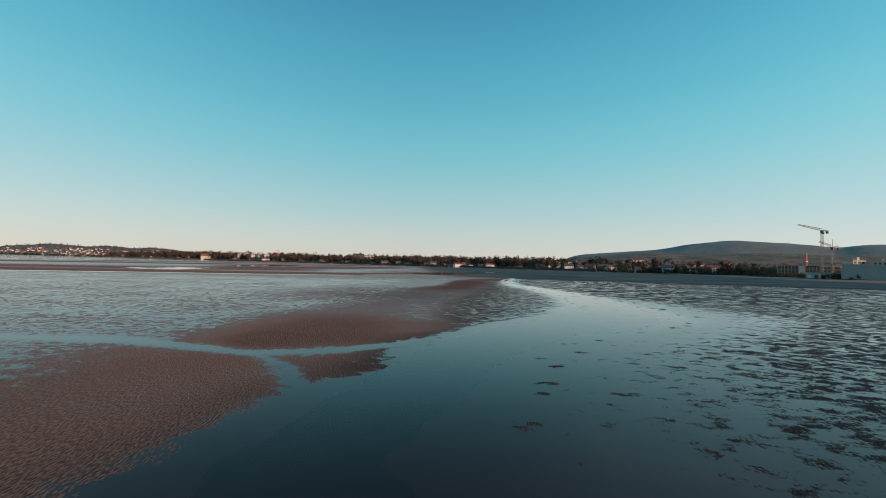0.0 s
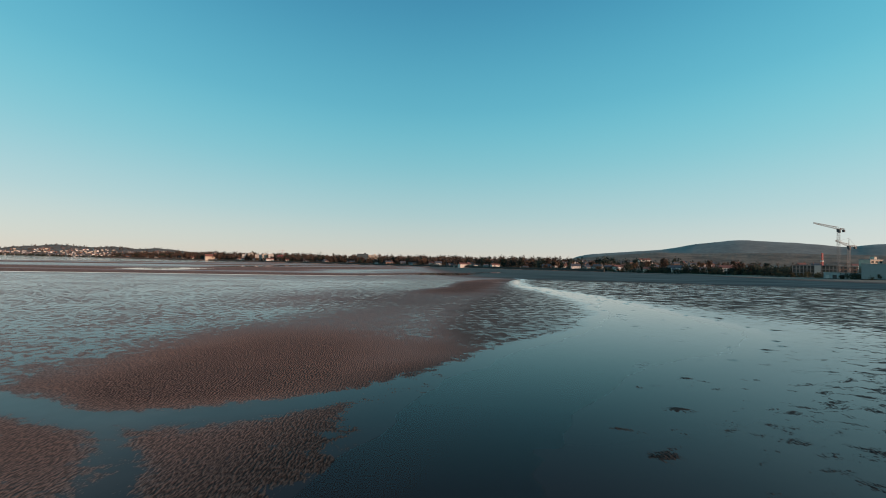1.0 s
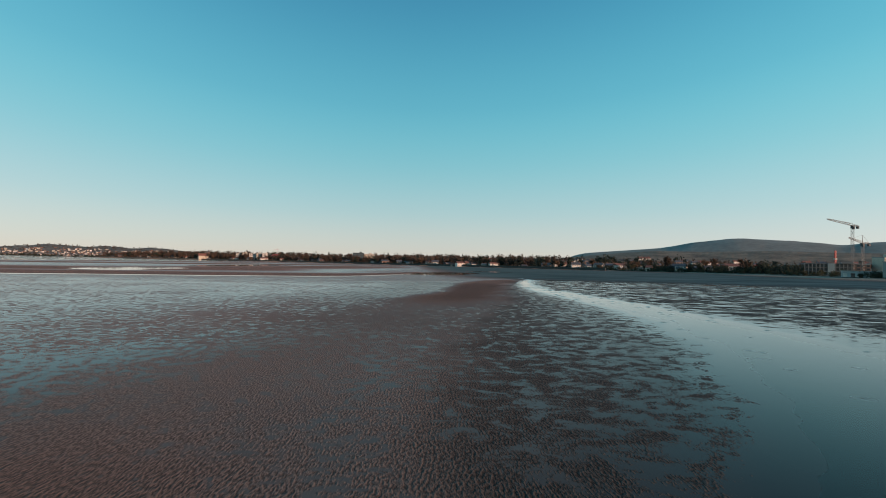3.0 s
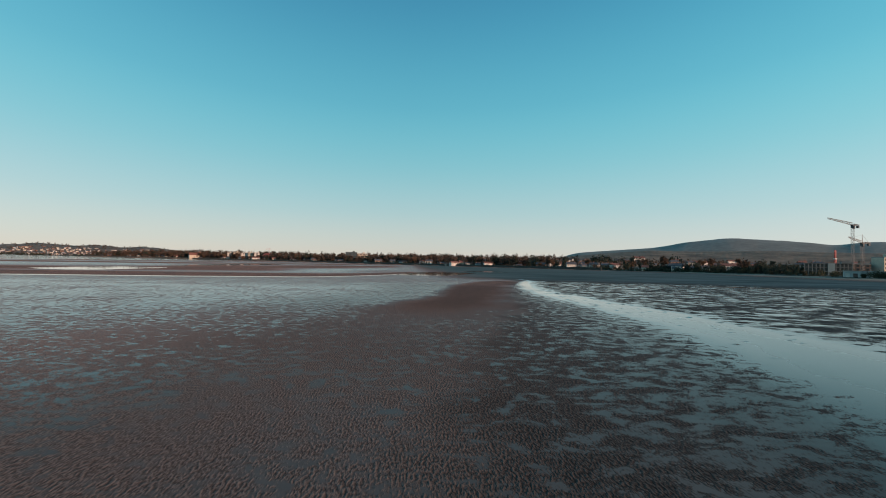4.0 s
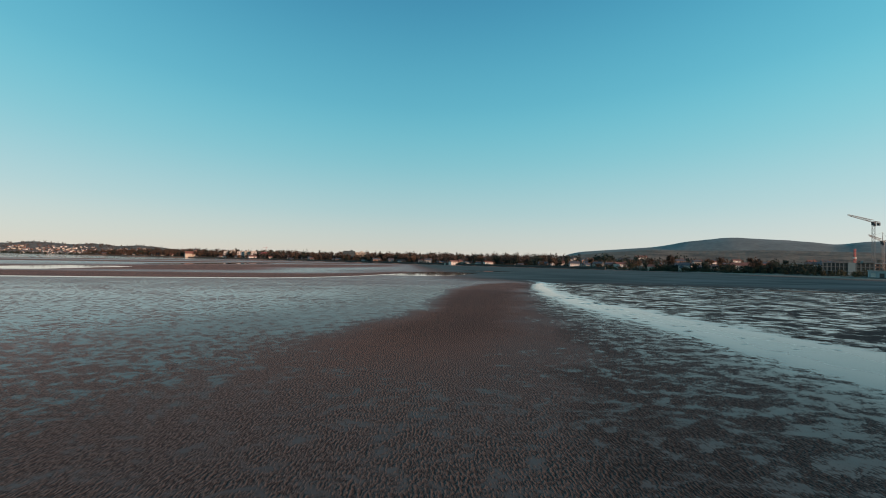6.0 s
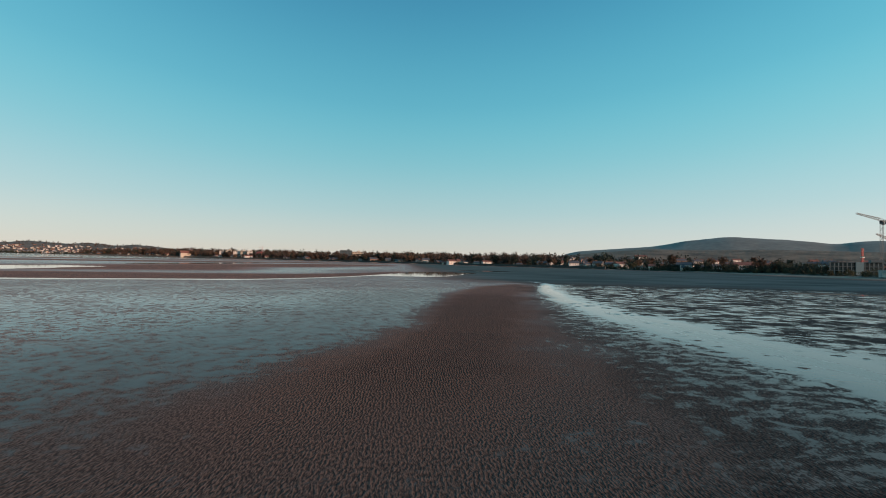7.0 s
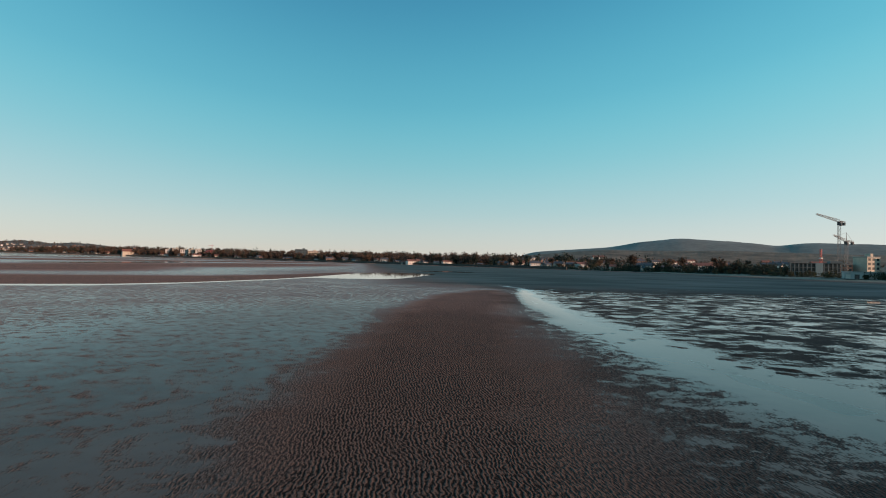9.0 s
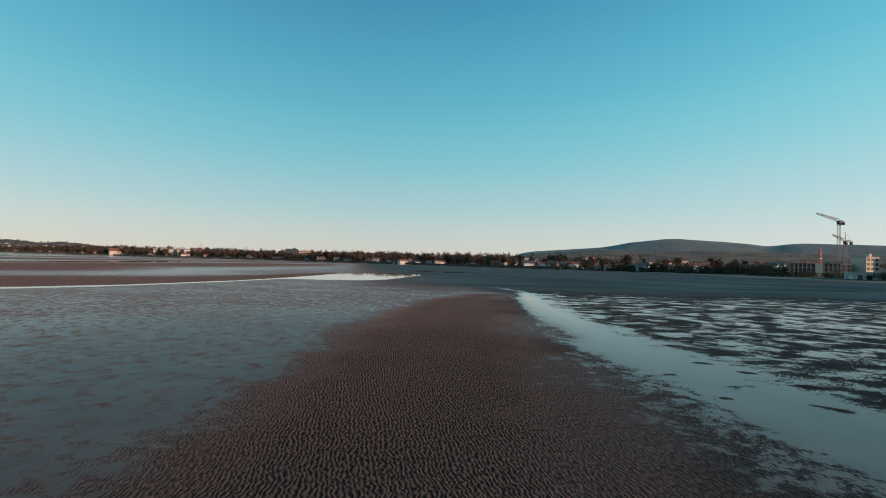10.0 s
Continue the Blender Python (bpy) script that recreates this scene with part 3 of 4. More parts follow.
def limbs(bm, rng, height, spread):
    lean = Vector((rng.uniform(-.04, .04) * height, rng.uniform(-.04, .04) * height, height * 0.5))
    bar(bm, (0, 0, -0.4), lean, height * 0.05, height * 0.028)
    bar(bm, lean, lean + Vector((rng.uniform(-.3, .3), rng.uniform(-.3, .3), height * 0.38)), height * 0.028, height * 0.006)
    for k in range(6):
        a = k * 1.05 + rng.uniform(-.3, .3)
        p = lean * rng.uniform(0.55, 1.0)
        q = p + Vector((math.cos(a) * spread * 0.7, math.sin(a) * spread * 0.7, height * rng.uniform(0.15, 0.35)))
        bar(bm, p, q, height * 0.02, height * 0.005)


def tree(kind, height, spread, material, twiggy, label, seed, count=420):
    rng = random.Random(seed)
    root = empty("tree", label, "tree", "trees along the shore")
    bm = bmesh.new()
    limbs(bm, rng, height, spread)
    part("trunk", bm, BARK, root)
    co, faces = crown_mesh("crown", rng, height, spread, material, twiggy, count)
    me = bpy.data.meshes.new("crown")
    me.from_pydata(co, [], faces)
    me.materials.append(material)
    ob = new("crown", me)
    ob.parent = root
    return root


TREES = (
    tree("bare", 11, 4.6, TWIG, True, "bare brown broadleaf tree behind the sea wall", 1),
    tree("bare", 13, 5.2, TWIG, True, "tall bare brown broadleaf tree behind the sea wall", 2),
    tree("russet", 10, 5.0, RUSSET, True, "russet budding broadleaf tree near the shore", 3),
    tree("russet", 8, 4.4, RUSSET, True, "low russet budding tree near the shore", 4),
    tree("pine", 14, 4.2, PINE, False, "tall dark evergreen tree among the houses", 5, 520),
    tree("pine", 10, 4.6, PINE, False, "dark rounded evergreen tree among the houses", 6, 520),
    tree("scrub", 7, 4.8, OLIVE, False, "olive green scrubby tree near the shore", 7, 480),
    tree("bare", 9, 4.2, TWIG, True, "small bare brown tree near the shore", 8),
)
LENGTH = 1990
rng = random.Random(77)
spots = []
k = 0
while k < 250:
    s = rng.uniform(250, LENGTH - 60)
    back = s / LENGTH
    g = 12 + 55 * rng.random() ** 1.4
    x, y, nx, ny = along(s)
    spots.append((x + nx * g, y + ny * g, s, g))
    k += 1
for k, (x, y, s, g) in enumerate(spots):
    kind = rng.choices(range(8), (5, 5, 4, 4, 3, 3, 2, 5) if s > 520 else (1, 1, 1, 0, 2, 4, 7, 1))[0]
    size = rng.uniform(0.85, 1.5)
    m = pose(x, y, level_at(x, y) - 0.1, 0, 0, rng.uniform(0, 360)) @ Matrix.Diagonal((size, size, size * rng.uniform(0.85, 1.1), 1))
    if k < len(TREES):
        TREES[k].matrix_basis = m
    else:
        src = TREES[kind]
        c = copy_thing(src, m)
        c.matrix_basis = m


def woods(name, n, s0, s1, g0, g1, label, seed, material, h0, h1):
    """A far belt of trees and scrub that nobody could count."""
    rng = random.Random(seed)
    co, faces = [], []
    for k in range(n):
        s, g = rng.uniform(s0, s1), g0 + (g1 - g0) * rng.random() ** 1.3
        x, y, nx, ny = along(s)
        x, y = x + nx * g, y + ny * g
        h = rng.uniform(h0, h1)
        base = Vector((x, y, level_at(x, y) - 0.5))
        c, f = crown_mesh("w", rng, h, h * rng.uniform(0.35, 0.5), material, False, 140, 1.25)
        c = [base + Vector((p.x, p.y, (p.z - 0.30 * h) * 1.35)) for p in c]
        i = len(co)
        co += c
        faces += [tuple(j + i for j in q) for q in f]
    me = bpy.data.meshes.new(name)
    me.from_pydata(co, [], faces)
    me.materials.append(material)
    return tagged(new(name, me), label, "woodland", kind="stuff")


woods("garden_hedges", 420, 470, 1990, 4, 9, "brown hedges and shrubs behind the sea wall", 13, TWIG, 3, 7)
woods("dark_hedges", 240, 470, 1990, 4, 12, "dark evergreen hedges behind the sea wall", 14, PINE, 3, 8)
woods("woodland", 1000, 640, 1990, 25, 200, "bare brown woodland behind the shore", 5, TWIG, 13, 21)
woods("evergreen_belt", 260, 420, 1990, 22, 260, "dark evergreens scattered through the town", 6, PINE, 12, 22)
woods("russet_belt", 450, 300, 1200, 10, 420, "russet brown trees and hedges among the houses", 8, RUSSET, 4.5, 8)
woods("far_wood", 800, 300, 1250, 250, 900, "brown bare woodland on the rising ground", 9, TWIG, 6, 10)
woods("shore_scrub", 380, 100, 520, 7, 22, "dark olive scrub behind the beach", 10, OLIVE, 3, 5.5)
woods("hedge_bank", 230, 225, 420, 10, 60, "dark green overgrown bank behind the beach", 12, PINE, 6, 10)


# ---- houses ----
def gable_roof(bm, w, d, z, rise, over=0.5):
    x, y = w / 2 + over, d / 2 + over
    lo, hi = z - 0.15, z + rise
    v = [bm.verts.new(p) for p in ((-x, -y, lo), (x, -y, lo), (x, y, lo), (-x, y, lo), (-x, 0, hi), (x, 0, hi), (-x, -y, lo - 0.25), (x, -y, lo - 0.25), (x, y, lo - 0.25), (-x, y, lo - 0.25))]
    for f in ((0, 1, 5, 4), (2, 3, 4, 5), (6, 7, 1, 0), (8, 9, 3, 2), (1, 7, 8, 2, 5), (3, 9, 6, 0, 4), (9, 8, 7, 6)):
        bm.faces.new([v[i] for i in f])


def house(w, d, h, rise, wall_mat, roof_mat, label, floors=2, bays=4, chimneys=1, group="houses along the shore"):
    root = empty("house", label, "house", group)
    bm = bmesh.new()
    box(bm, -w / 2, w / 2, -d / 2, d / 2, -1.5, h)
    if rise > 0.2:
        for sx in (-1, 1):
            v = [bm.verts.new((sx * w / 2, y, z)) for y, z in ((-d / 2, h), (d / 2, h), (0, h + rise * 0.94))]
            bm.faces.new(v)
    part("wall", bm, wall_mat, root)
    bm = bmesh.new()
    if rise > 0.2:
        gable_roof(bm, w, d, h, rise)
    else:
        box(bm, -w / 2 - 0.3, w / 2 + 0.3, -d / 2 - 0.3, d / 2 + 0.3, h, h + 0.5)
    part("roof", bm, roof_mat, root)
    for k in range(chimneys):
        bm = bmesh.new()
        cx = (-1 if k else 1) * w * 0.36
        box(bm, cx - 0.5, cx + 0.5, -0.35, 0.35, h + rise * 0.5, h + rise + 1.1)
        part("chimney", bm, BRICK, root)
    bm = bmesh.new()
    box(bm, -0.55, 0.55, -0.04, 0.04, -0.75, 0.75)
    pane = None
    for f in range(floors):
        for k in range(bays):
            at = (-w / 2 + (k + 0.5) * w / bays, -d / 2 - 0.02, (f + 0.5) * h / floors + 0.1)
            if pane is None:
                pane = part("window", bm, WHITE, root)
                pane.location = at
                glass = bmesh.new()
                box(glass, -0.45, 0.45, -0.05, 0.05, -0.65, 0.65)
                glazing = part("pane", glass, GLASS, pane)
            else:
                c = pane.copy()
                scene.collection.objects.link(c)
                c.location = at
                g = glazing.copy()
                scene.collection.objects.link(g)
                g.parent = c
    return root


HOUSES = (
    house(12, 8, 6, 3.0, WHITE, SLATE, "white rendered two-storey house with slate roof", chimneys=2),
    house(9, 8, 5.6, 2.8, CREAM, TILE, "cream rendered house with red tiled roof"),
    house(14, 8, 5.8, 2.6, BRICK, SLATE, "brown brick terraced house with slate roof", bays=5, chimneys=2),
    house(10, 8, 5.5, 3.0, GREYWALL, SLATE, "grey pebbledashed house with slate roof"),
    house(18, 9, 6.2, 2.4, WHITE, TILE, "long white villa with a red tiled roof", bays=6),
    house(8, 7, 3.2, 2.2, CREAM, SLATE, "small cream bungalow with slate roof", floors=1, bays=3),
)


def put_house(kind, x, y, turn=0.0, size=1.0):
    src = HOUSES[kind]
    m = pose(x, y, level_at(x, y), 0, 0, facing(x, y) + turn) @ Matrix.Diagonal((size, size, size, 1))
    if "placed" not in src:
        src["placed"] = 1
        src.matrix_basis = m
        return src
    c = copy_thing(src, m)
    c.matrix_basis = m
    return c


rng = random.Random(5)
for k in range(6):
    x, y, nx, ny = along(520 + k * 210)
    put_house(k, x + nx * 12, y + ny * 12, rng.uniform(-15, 25))
for k in range(90):
    s = 330 + 1650 * rng.random()
    x, y, nx, ny = along(s)
    g = 14 + (12 if k % 5 == 0 else 170) * rng.random()
    put_house(rng.choices(range(6), (4, 3, 4, 4, 1, 3))[0], x + nx * g, y + ny * g, rng.uniform(-30, 40), rng.uniform(0.7, 1.0))
for k in range(120):
    x, y, nx, ny = along(rng.uniform(330, 1050))
    g = 30 + 520 * rng.random()
    put_house(rng.choices(range(6), (5, 4, 3, 3, 2, 3))[0], x + nx * g, y + ny * g, rng.uniform(-30, 40), rng.uniform(0.75, 1.1))
for k in range(16):
    x, y, nx, ny = along(rng.uniform(420, 1250))
    g = 10 + 14 * rng.random()
    put_house(rng.choices(range(6), (4, 4, 3, 3, 1, 3))[0], x + nx * g, y + ny * g, rng.uniform(-30, 40), rng.uniform(0.55, 0.8))


# town on the headland across the bay
def far_town():
    """Countless small pale houses with dark roofs on the far slope, in one mesh."""
    bm = bmesh.new()
    for k in range(760):
        deg, deep = rng.uniform(-44, -13.2), rng.random() ** 1.3
        a, r = radians(deg), 2385 + 330 * deep
        x, y = r * math.sin(a), r * math.cos(a)
        z = max(0.5, float(crest(HEADLAND, np.array([deg]))[0] * flank((r - 2350) / 900)) - 0.8)
        w, h = rng.uniform(4, 10), rng.uniform(3.0, 5.0)
        first = len(bm.faces)
        v = box(bm, -w / 2, w / 2, -3, 3, -2, h)
        ridge_l, ridge_r = bm.verts.new((-w / 2, 0, h + 2.2)), bm.verts.new((w / 2, 0, h + 2.2))
        roof = [bm.faces.new((v[4], v[5], ridge_r, ridge_l)), bm.faces.new((v[6], v[7], ridge_l, ridge_r))]
        walls = [bm.faces.new((v[5], v[6], ridge_r)), bm.faces.new((v[7], v[4], ridge_l))]
        bmesh.ops.transform(bm, matrix=pose(x, y, z, 0, 0, facing(x, y) + rng.uniform(-35, 35)), verts=[*v, ridge_l, ridge_r])
        tone = rng.choices((0, 1, 3), (3, 5, 4))[0]
        bm.faces.ensure_lookup_table()
        for f in bm.faces[first:]:
            f.material_index = tone
        for f in roof:
            f.material_index = 2
    ob = part("far_town", bm, WHITE)
    for mat in (CREAM, SLATE, BRICK):
        ob.data.materials.append(mat)
    return tagged(ob, "countless small pale houses on the far headland", "town", kind="stuff")


far_town()


def headland_trees(name, n, near, deep, label, material, h0, h1):
    """Countless far trees on the headland's shore and slope, in one mesh."""
    rng = random.Random(n)
    co, faces = [], []
    for k in range(n):
        deg = rng.uniform(-45, -12.2)
        a, r = radians(deg), near + deep * rng.random() ** 1.2
        z = max(0.2, float(crest(HEADLAND, np.array([deg]))[0] * flank((r - 2350) / 900)) - 1.0)
        h = rng.uniform(h0, h1)
        base = Vector((r * math.sin(a), r * math.cos(a), z))
        c, f = crown_mesh("w", rng, h, h * rng.uniform(0.5, 0.8), material, False, 26, 3.0)
        i = len(co)
        co += [base + Vector((p.x, p.y, (p.z - 0.30 * h) * 1.3)) for p in c]
        faces += [tuple(j + i for j in q) for q in f]
    me = bpy.data.meshes.new(name)
    me.from_pydata(co, [], faces)
    me.materials.append(material)
    return tagged(new(name, me), label, "woodland", kind="stuff")


headland_trees("headland_shore_trees", 620, 2354, 20, "dark trees along the far headland's shore", PINE, 6, 10)
headland_trees("headland_wood", 800, 2380, 620, "brown bare trees on the far headland", TWIG, 6, 10)


# ---- building site at the beach: two tower cranes, frame, mast ----
def lattice(bm, p, q, wide, bays, chord, lace, end=1.0):
    """Four chords with zigzag lacing from p to q, narrowing to the share end of its width."""
    p, q = Vector(p), Vector(q)
    d = (q - p).normalized()
    s = d.cross(Vector((0, 0, 1)) if abs(d.z) < 0.9 else Vector((1, 0, 0))).normalized()
    u = d.cross(s)
    cs = [s * a * wide / 2 + u * b * wide / 2 for a, b in ((-1, -1), (1, -1), (1, 1), (-1, 1))]
    for c in cs:
        bar(bm, p + c, q + c * end, chord)
    for k in range(bays):
        a, b = p.lerp(q, k / bays), p.lerp(q, (k + 1) / bays)
        fa, fb = 1 + (end - 1) * k / bays, 1 + (end - 1) * (k + 1) / bays
        for i in range(4):
            c0, c1 = cs[i], cs[(i + 1) % 4]
            bar(bm, a + fa * (c0 if k % 2 else c1), b + fb * (c1 if k % 2 else c0), lace)


def tower_crane(x, y, base, top, jib, rise, turn, label, peak):
    """A tower crane: its jib points along the local -x."""
    root = empty("tower_crane", label, "crane", "cranes on the building site")
    root.matrix_basis = pose(x, y, base, 0, 0, turn)
    h = top - base
    bm = bmesh.new()
    lattice(bm, (0, 0, 0), (0, 0, h - 2), 1.4, int(h / 1.8), 0.15, 0.07)
    mast = part("mast", bm, STEEL, root)
    bm = bmesh.new()
    box(bm, -1.6, 1.6, -1.5, 1.5, -1.0, 0.0)
    for k in range(4):
        bar(bm, (0, 0, k * 2.0), (0, 0, k * 2.0 + 0.3), 2.2)
    bmesh.ops.translate(bm, verts=bm.verts, vec=(0, 0, 0.5))
    part("footing", bm, CONCRETE, root)
    bm = bmesh.new()
    box(bm, -0.9, 0.9, -0.9, 0.9, h - 2.0, h - 0.4)
    box(bm, -1.2, 1.2, -0.9, 0.9, h - 0.4, h + 0.3)
    part("slewing_unit", bm, CRANEDARK, root, "dark slewing ring and machinery")
    bm = bmesh.new()
    box(bm, -2.2, -0.7, -2.0, -0.9, h - 2.8, h - 1.0)
    part("cab", bm, CRANEDARK, root, "dark driver's cab")
    bm = bmesh.new()
    lattice(bm, (-1.0, 0, h + 0.8), (-jib, 0, h + rise), 1.5, int(jib / 1.5), 0.17, 0.08, 0.45)
    part("jib", bm, STEEL, root, "pale lattice jib")
    bm = bmesh.new()
    lattice(bm, (1.0, 0, h + 0.4), (8.0, 0, h + 0.2), 1.0, 5, 0.2, 0.11)
    part("counter_jib", bm, STEEL, root)
    bm = bmesh.new()
    for k in range(4):
        box(bm, 6.2 + k * 0.42, 6.58 + k * 0.42, -0.7, 0.7, h - 1.9, h + 0.1)
    part("counterweight", bm, CRANEDARK, root, "dark slab counterweights")
    if peak:
        bm = bmesh.new()
        bar(bm, (0, 0, h + 0.4), (0, 0, h + peak), 0.4, 0.15)
        bar(bm, (0, 0, h + peak), (7.0, 0, h + 0.6), 0.08)
        bar(bm, (0, 0, h + peak), (-jib * 0.72, 0, h + 0.8 + rise * 0.72), 0.08)
        part("mast_head", bm, STEEL, root)
    return root


tower_crane(327.5, 381.5, 2.5, 39.0, 32.5, 3.0, 22, "tall grey flat-topped tower crane with dark counterweight", 0)
tower_crane(349, 396, 2.5, 27.0, 15.0, 4.0, 14, "smaller dark tower crane behind the taller one", 6.5)


def lattice_mast(x, y, z0, z1):
    root = empty("signal_mast", "red and white lattice mast above the site", "mast")
    root.matrix_basis = pose(x, y, z0)
    h = z1 - z0
    bm = bmesh.new()
    lattice(bm, (0, 0, 0), (0, 0, h * 0.62), 1.0, 9, 0.16, 0.10)
    part("lower_mast", bm, RED, root)
    bm = bmesh.new()
    box(bm, -0.8, 0.8, -0.8, 0.8, h * 0.62, h * 0.66)
    part("platform", bm, WHITE, root, "white platform")
    bm = bmesh.new()
    lattice(bm, (0, 0, h * 0.68), (0, 0, h), 0.8, 5, 0.18, 0.11)
    part("upper_mast", bm, RED, root)
    return root


lattice_mast(319, 387, 3.0, 20.5)


SITE = plain("grey_cast_concrete", (0.16, 0.165, 0.16), 0.85, 0.25, 0.4)


def frame_building(x, y, w, d, storeys, storey_h, label):
    """Concrete frame going up: slabs, columns, some bays closed with pale panels, scaffold at one end."""
    root = empty("unfinished_building", label, "building")
    z = level_at(x, y)
    root.matrix_basis = pose(x, y, z, 0, 0, facing(x, y))
    n = 12
    for k in range(storeys + 1):
        bm = bmesh.new()
        box(bm, -w / 2, w / 2, -d / 2, d / 2, k * storey_h - 0.35, k * storey_h)
        part("slab", bm, SITE, root)
    for k in range(storeys):
        for i in range(n + 1):
            bm = bmesh.new()
            cx = -w / 2 + 0.5 + i * (w - 1) / n
            box(bm, cx - 0.3, cx + 0.3, -d / 2 + 0.2, -d / 2 + 0.8, k * storey_h, (k + 1) * storey_h - 0.35)
            part("column", bm, SITE, root)
    # dark box put in for the shade between the floor slabs
    bm = bmesh.new()
    box(bm, -w / 2 + 0.6, w / 2 - 0.6, -d / 2 + 4, d / 2 - 0.6, 0, storeys * storey_h - 0.4)
    part("core_wall", bm, DARKGREY, root, "dark unlit interior")
    bm = bmesh.new()
    box(bm, 0.0, w * 0.14, -d / 2 - 0.15, -d / 2 + 0.1, 0, storeys * storey_h)
    part("panel_wall", bm, CLAD, root, "pale closed panel bay")
    bm = bmesh.new()
    box(bm, w * 0.27, w * 0.5, -d / 2 - 0.5, d / 2, storeys * storey_h, storeys * storey_h + 1.4)
    part("penthouse", bm, SITE, root)
    return root


frame_building(306.5, 379.7, 28, 14, 3, 2.8, "unfinished concrete frame building with pale panels behind the beach")


def pavilion(x, y, w, label):
    root = empty("pavilion", label, "building")
    root.matrix_basis = pose(x, y, level_at(x, y) - 0.3, 0, 0, facing(x, y))
    n, h, d = 7, 3.5, 8.0
    bm = bmesh.new()
    step = w / n
    # piers and a deep beam with arched openings
    for k in range(n + 1):
        cx = -w / 2 + k * step
        box(bm, max(-w / 2, cx - 0.8), min(w / 2, cx + 0.8), -d / 2, -d / 2 + 0.5, 0, h - 1.2)
    box(bm, -w / 2, w / 2, -d / 2, -d / 2 + 0.5, h - 1.2, h)
    box(bm, -w / 2, w / 2, -d / 2 + 0.5, d / 2, h - 0.3, h)
    box(bm, -w / 2, -w / 2 + 0.4, -d / 2 + 0.5, d / 2, 0, h - 0.3)
    box(bm, w / 2 - 0.4, w / 2, -d / 2 + 0.5, d / 2, 0, h - 0.3)
    part("wall", bm, PALE, root)
    bm = bmesh.new()
    box(bm, -w / 2 + 0.4, w / 2 - 0.4, -d / 2 + 1.5, -d / 2 + 1.7, 0, h - 1.2)
    part("back_wall", bm, DARKGREY, root, "dark recessed openings")
    for k in range(n):
        if k % 3 != 0:
            continue
        bm = bmesh.new()
        cx = -w / 2 + (k + 0.5) * step
        box(bm, cx - step * 0.42, cx + step * 0.42, -d / 2 + 0.55, -d / 2 + 0.75, 0, h - 1.2)
        part("shutter", bm, WHITE, root)
    bm = bmesh.new()
    box(bm, -w / 2 - 0.3, w / 2 + 0.3, -d / 2 - 0.3, d / 2 + 0.3, h, h + 0.35)
    part("roof", bm, PALE, root)
    return root


PALE = plain("pale_painted_render", (0.33, 0.36, 0.355), 0.7, 0.15, 0.3)
pavilion(273, 311, 26, "low white beach pavilion with dark arched openings")


def shed(x, y, w, d, h, turn, label):
    root = empty("warehouse", label, "warehouse")
    root.matrix_basis = pose(x, y, level_at(x, y) - 0.5, 0, 0, turn)
    bm = bmesh.new()
    box(bm, -w / 2, w / 2, -d / 2, d / 2, 0, h)
    wall = part("wall", bm, CLAD, root)
    for k in range(5):
        bm = bmesh.new()
        z = 1.4 + k * (h - 2) / 5
        box(bm, -w / 2 + 0.2, w / 2 - 0.2, -d / 2 - 0.10, -d / 2 + 0.02, z, z + (h - 2) / 5 - 0.25)
        part("cladding_band", bm, CLAD, root)
    bm = bmesh.new()
    box(bm, -w / 2 - 0.2, w / 2 + 0.2, -d / 2 - 0.2, d / 2 + 0.2, h, h + 0.5)
    part("parapet", bm, GREYWALL, root)
    bm = bmesh.new()
    box(bm, -w * 0.05, w * 0.42, -d * 0.3, d * 0.4, h + 0.5, h + 4.4)
    part("plant_room", bm, NAVY, root, "dark navy rooftop plant room")
    return root


shed(294, 275, 66, 22, 8.6, facing(294, 275) - 4, "long pale clad warehouse with a navy rooftop block")


def block(x, y, w, d, h, wall_mat, floors, bays, label, flat_mat=None, turn=0.0):
    """A flat-roofed block with rows of windows on the front and a lift house."""
    root = empty("apartment_block", label, "building")
    root.matrix_basis = pose(x, y, level_at(x, y), 0, 0, facing(x, y) + turn)
    bm = bmesh.new()
    box(bm, -w / 2, w / 2, -d / 2, d / 2, -2, h)
    part("wall", bm, wall_mat, root)
    bm = bmesh.new()
    box(bm, -w / 2 - 0.25, w / 2 + 0.25, -d / 2 - 0.25, d / 2 + 0.25, h, h + 0.7)
    part("roof", bm, flat_mat or GREYWALL, root)
    bm = bmesh.new()
    box(bm, w * 0.1, w * 0.3, -d * 0.2, d * 0.2, h + 0.7, h + 3.0)
    part("lift_house", bm, wall_mat, root)
    first = None
    for f in range(floors):
        for k in range(bays):
            at = (-w / 2 + (k + 0.5) * w / bays, -d / 2 - 0.03, (f + 0.55) * h / floors)
            if first is None:
                bm = bmesh.new()
                box(bm, -0.3 * w / bays, 0.3 * w / bays, -0.05, 0.05, -0.28 * h / floors, 0.28 * h / floors)
                first = part("window", bm, GLASS, root)
                first.location = at
            else:
                c = first.copy()
                scene.collection.objects.link(c)
                c.location = at
    return root


block(376, 405, 10, 12, 13, CREAM, 4, 3, "cream apartment block lit by the low sun", turn=38)
block(389, 394, 9, 12, 12, CREAM, 4, 3, "cream apartment block beside its taller neighbour")
block(362, 416, 18, 14, 8, BRICK, 3, 6, "brown brick apartment block behind the site")
# office block over the trees: a dark half and a pale half
block(-112, 1138, 24, 26, 21, DARKGREY, 6, 8, "dark office block above the trees", DARKGREY)
block(-90, 1142, 22, 16, 18, CREAM, 5, 7, "pale office wing above the trees")
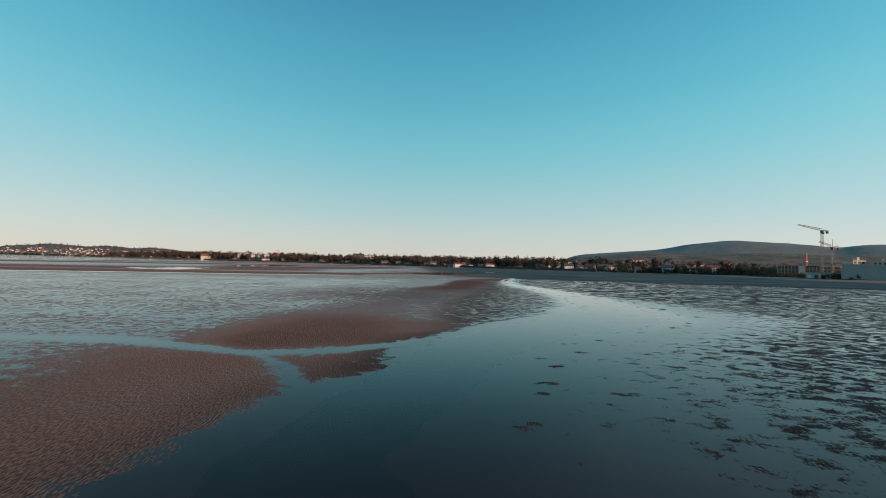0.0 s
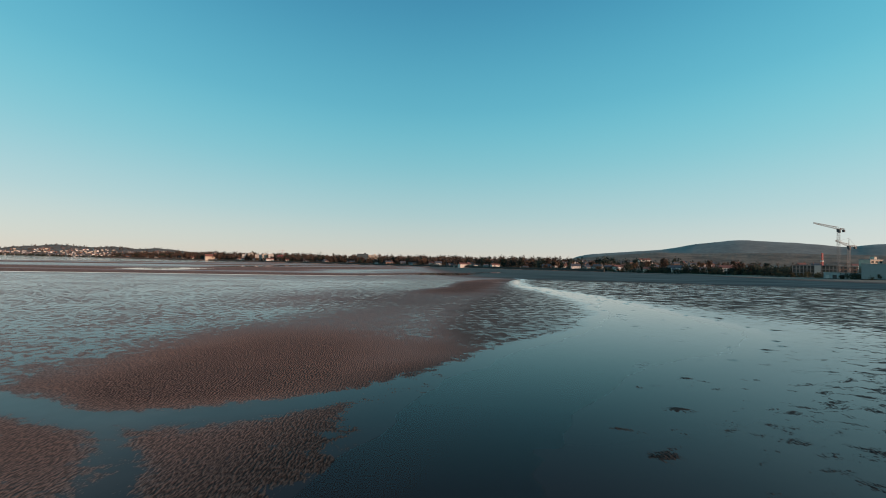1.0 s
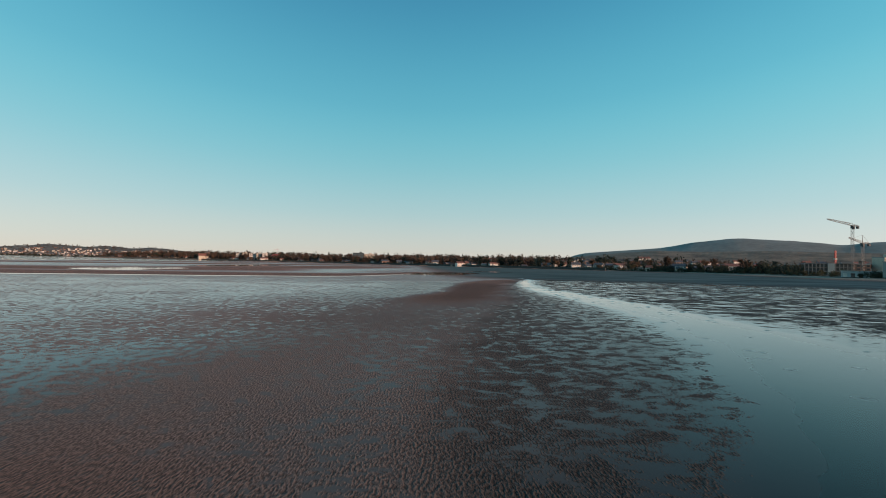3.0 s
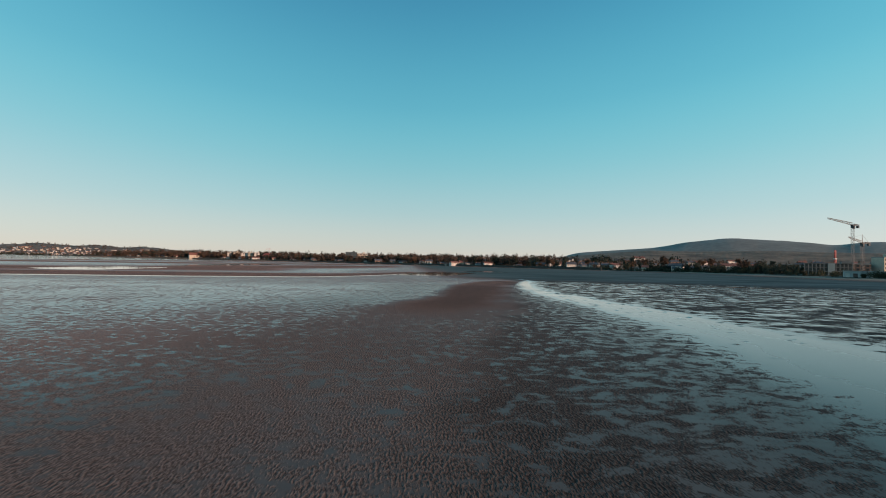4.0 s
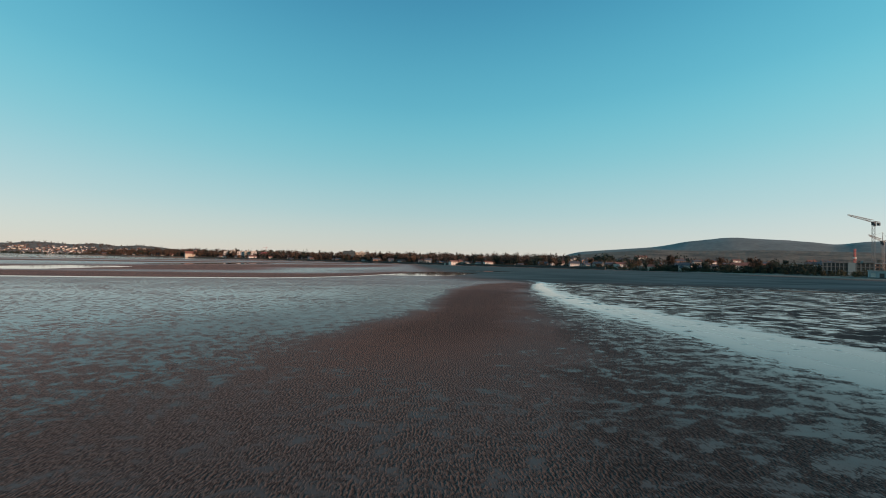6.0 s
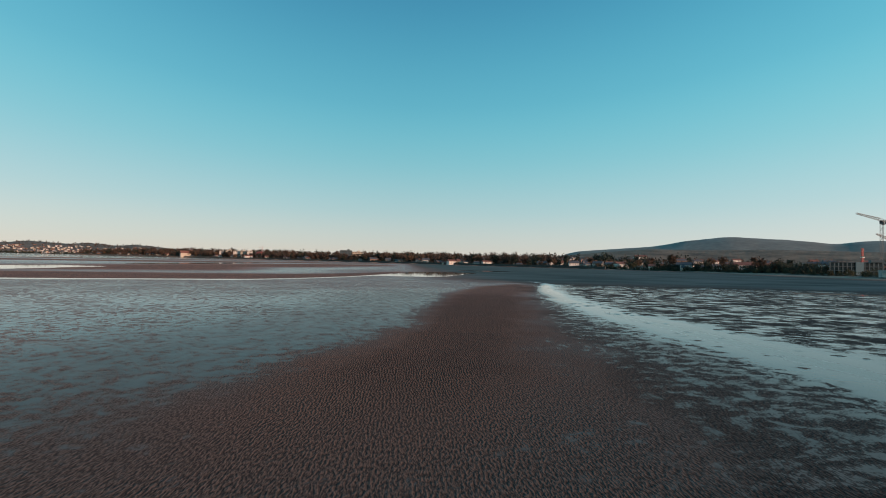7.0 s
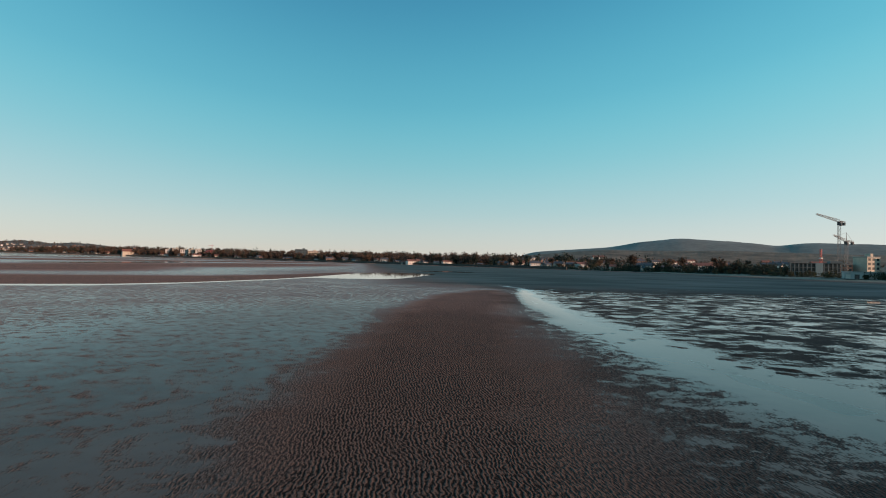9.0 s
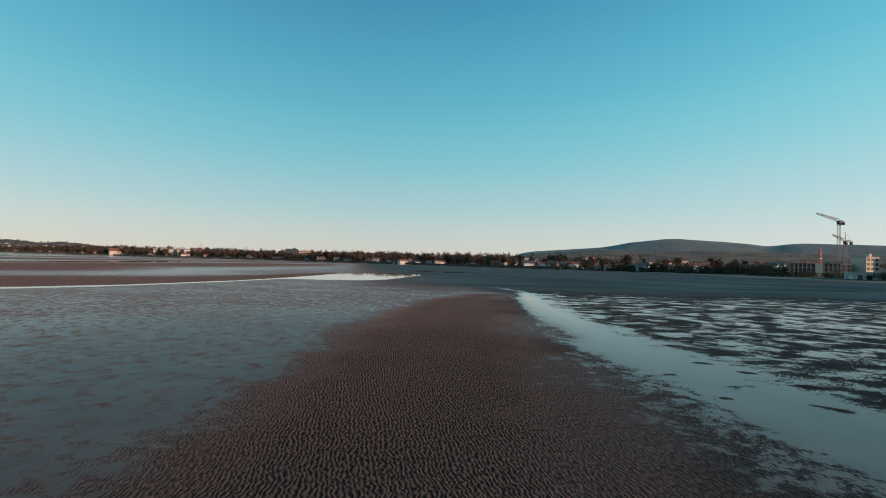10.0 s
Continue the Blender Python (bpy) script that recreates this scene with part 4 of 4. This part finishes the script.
# white flats farther along the shore
for q, (x, y, w, h) in enumerate(((-452, 1395, 12, 17), (-432, 1385, 14, 19), (-404, 1362, 18, 17), (-386, 1350, 12, 18), (-366, 1336, 13, 18))):
    block(x, y, w, 12, h, WHITE if q % 2 == 0 else CREAM, 5, 4, "pale block of flats among bare trees")


OXIDE = plain("faded_red_paint", (0.24, 0.06, 0.05), 0.6, 0.2, 0.3)


def dome_hall(x, y):
    root = empty("domed_hall", "red domed hall rising over bare trees", "building")
    root.matrix_basis = pose(x, y, level_at(x, y), 0, 0, facing(x, y))
    bm = bmesh.new()
    box(bm, -13, 13, -9, 9, -2, 11)
    part("wall", bm, BRICK, root)
    bm = bmesh.new()
    bmesh.ops.create_uvsphere(bm, u_segments=20, v_segments=10, radius=1.0)
    bmesh.ops.delete(bm, geom=[v for v in bm.verts if v.co.z < -0.05], context="VERTS")
    bmesh.ops.scale(bm, verts=bm.verts, vec=(12, 8, 6.5))
    bmesh.ops.translate(bm, verts=bm.verts, vec=(0, 0, 11))
    part("dome", bm, OXIDE, root, "faded red dome", smooth=True)
    bm = bmesh.new()
    bar(bm, (3, 0, 19), (3, 0, 31), 0.7, 0.3)
    bar(bm, (-5, 0, 27), (7, 0, 28), 0.5)
    part("crane_jib", bm, RED, root)
    return root


dome_hall(-338, 1330)


def church(x, y):
    root = empty("church", "church with a square tower and warm stone walls", "church")
    root.matrix_basis = pose(x, y, level_at(x, y), 0, 0, facing(x, y) + 12)
    bm = bmesh.new()
    box(bm, -14, 10, -6, 6, -2, 10)
    part("nave", bm, CREAM, root)
    bm = bmesh.new()
    gable_roof(bm, 24, 12, 10, 6)
    bmesh.ops.translate(bm, verts=bm.verts, vec=(-2, 0, 0))
    part("roof", bm, TILE, root)
    bm = bmesh.new()
    box(bm, 8, 14, -3, 3, -2, 19)
    part("tower", bm, BRICK, root)
    bm = bmesh.new()
    tip = bm.verts.new((11, 0, 27))
    ring = [bm.verts.new((11 + a * 3.2, b * 3.2, 19)) for a, b in ((-1, -1), (1, -1), (1, 1), (-1, 1))]
    for i in range(4):
        bm.faces.new((ring[i], ring[(i + 1) % 4], tip))
    bm.faces.new(ring[::-1])
    part("spire", bm, SLATE, root)
    return root


church(-552, 1425)

# villas on the front, standing clear of the trees
for kind, x, y, turn, size in ((4, 85, 858, 25, 1.45), (0, 104, 848, 20, 1.0), (1, 72, 872, 15, 1.0), (4, 132, 815, 20, 1.2), (3, -20, 990, 10, 1.4), (0, -6, 978, 15, 1.0), (4, 440, 742, 25, 1.2), (0, 420, 748, 20, 1.3), (4, 560, 1210, 15, 2.2), (0, 238, 690, 25, 1.1), (1, 260, 668, 25, 1.0)):
    put_house(kind, x, y, turn, size * 0.68)
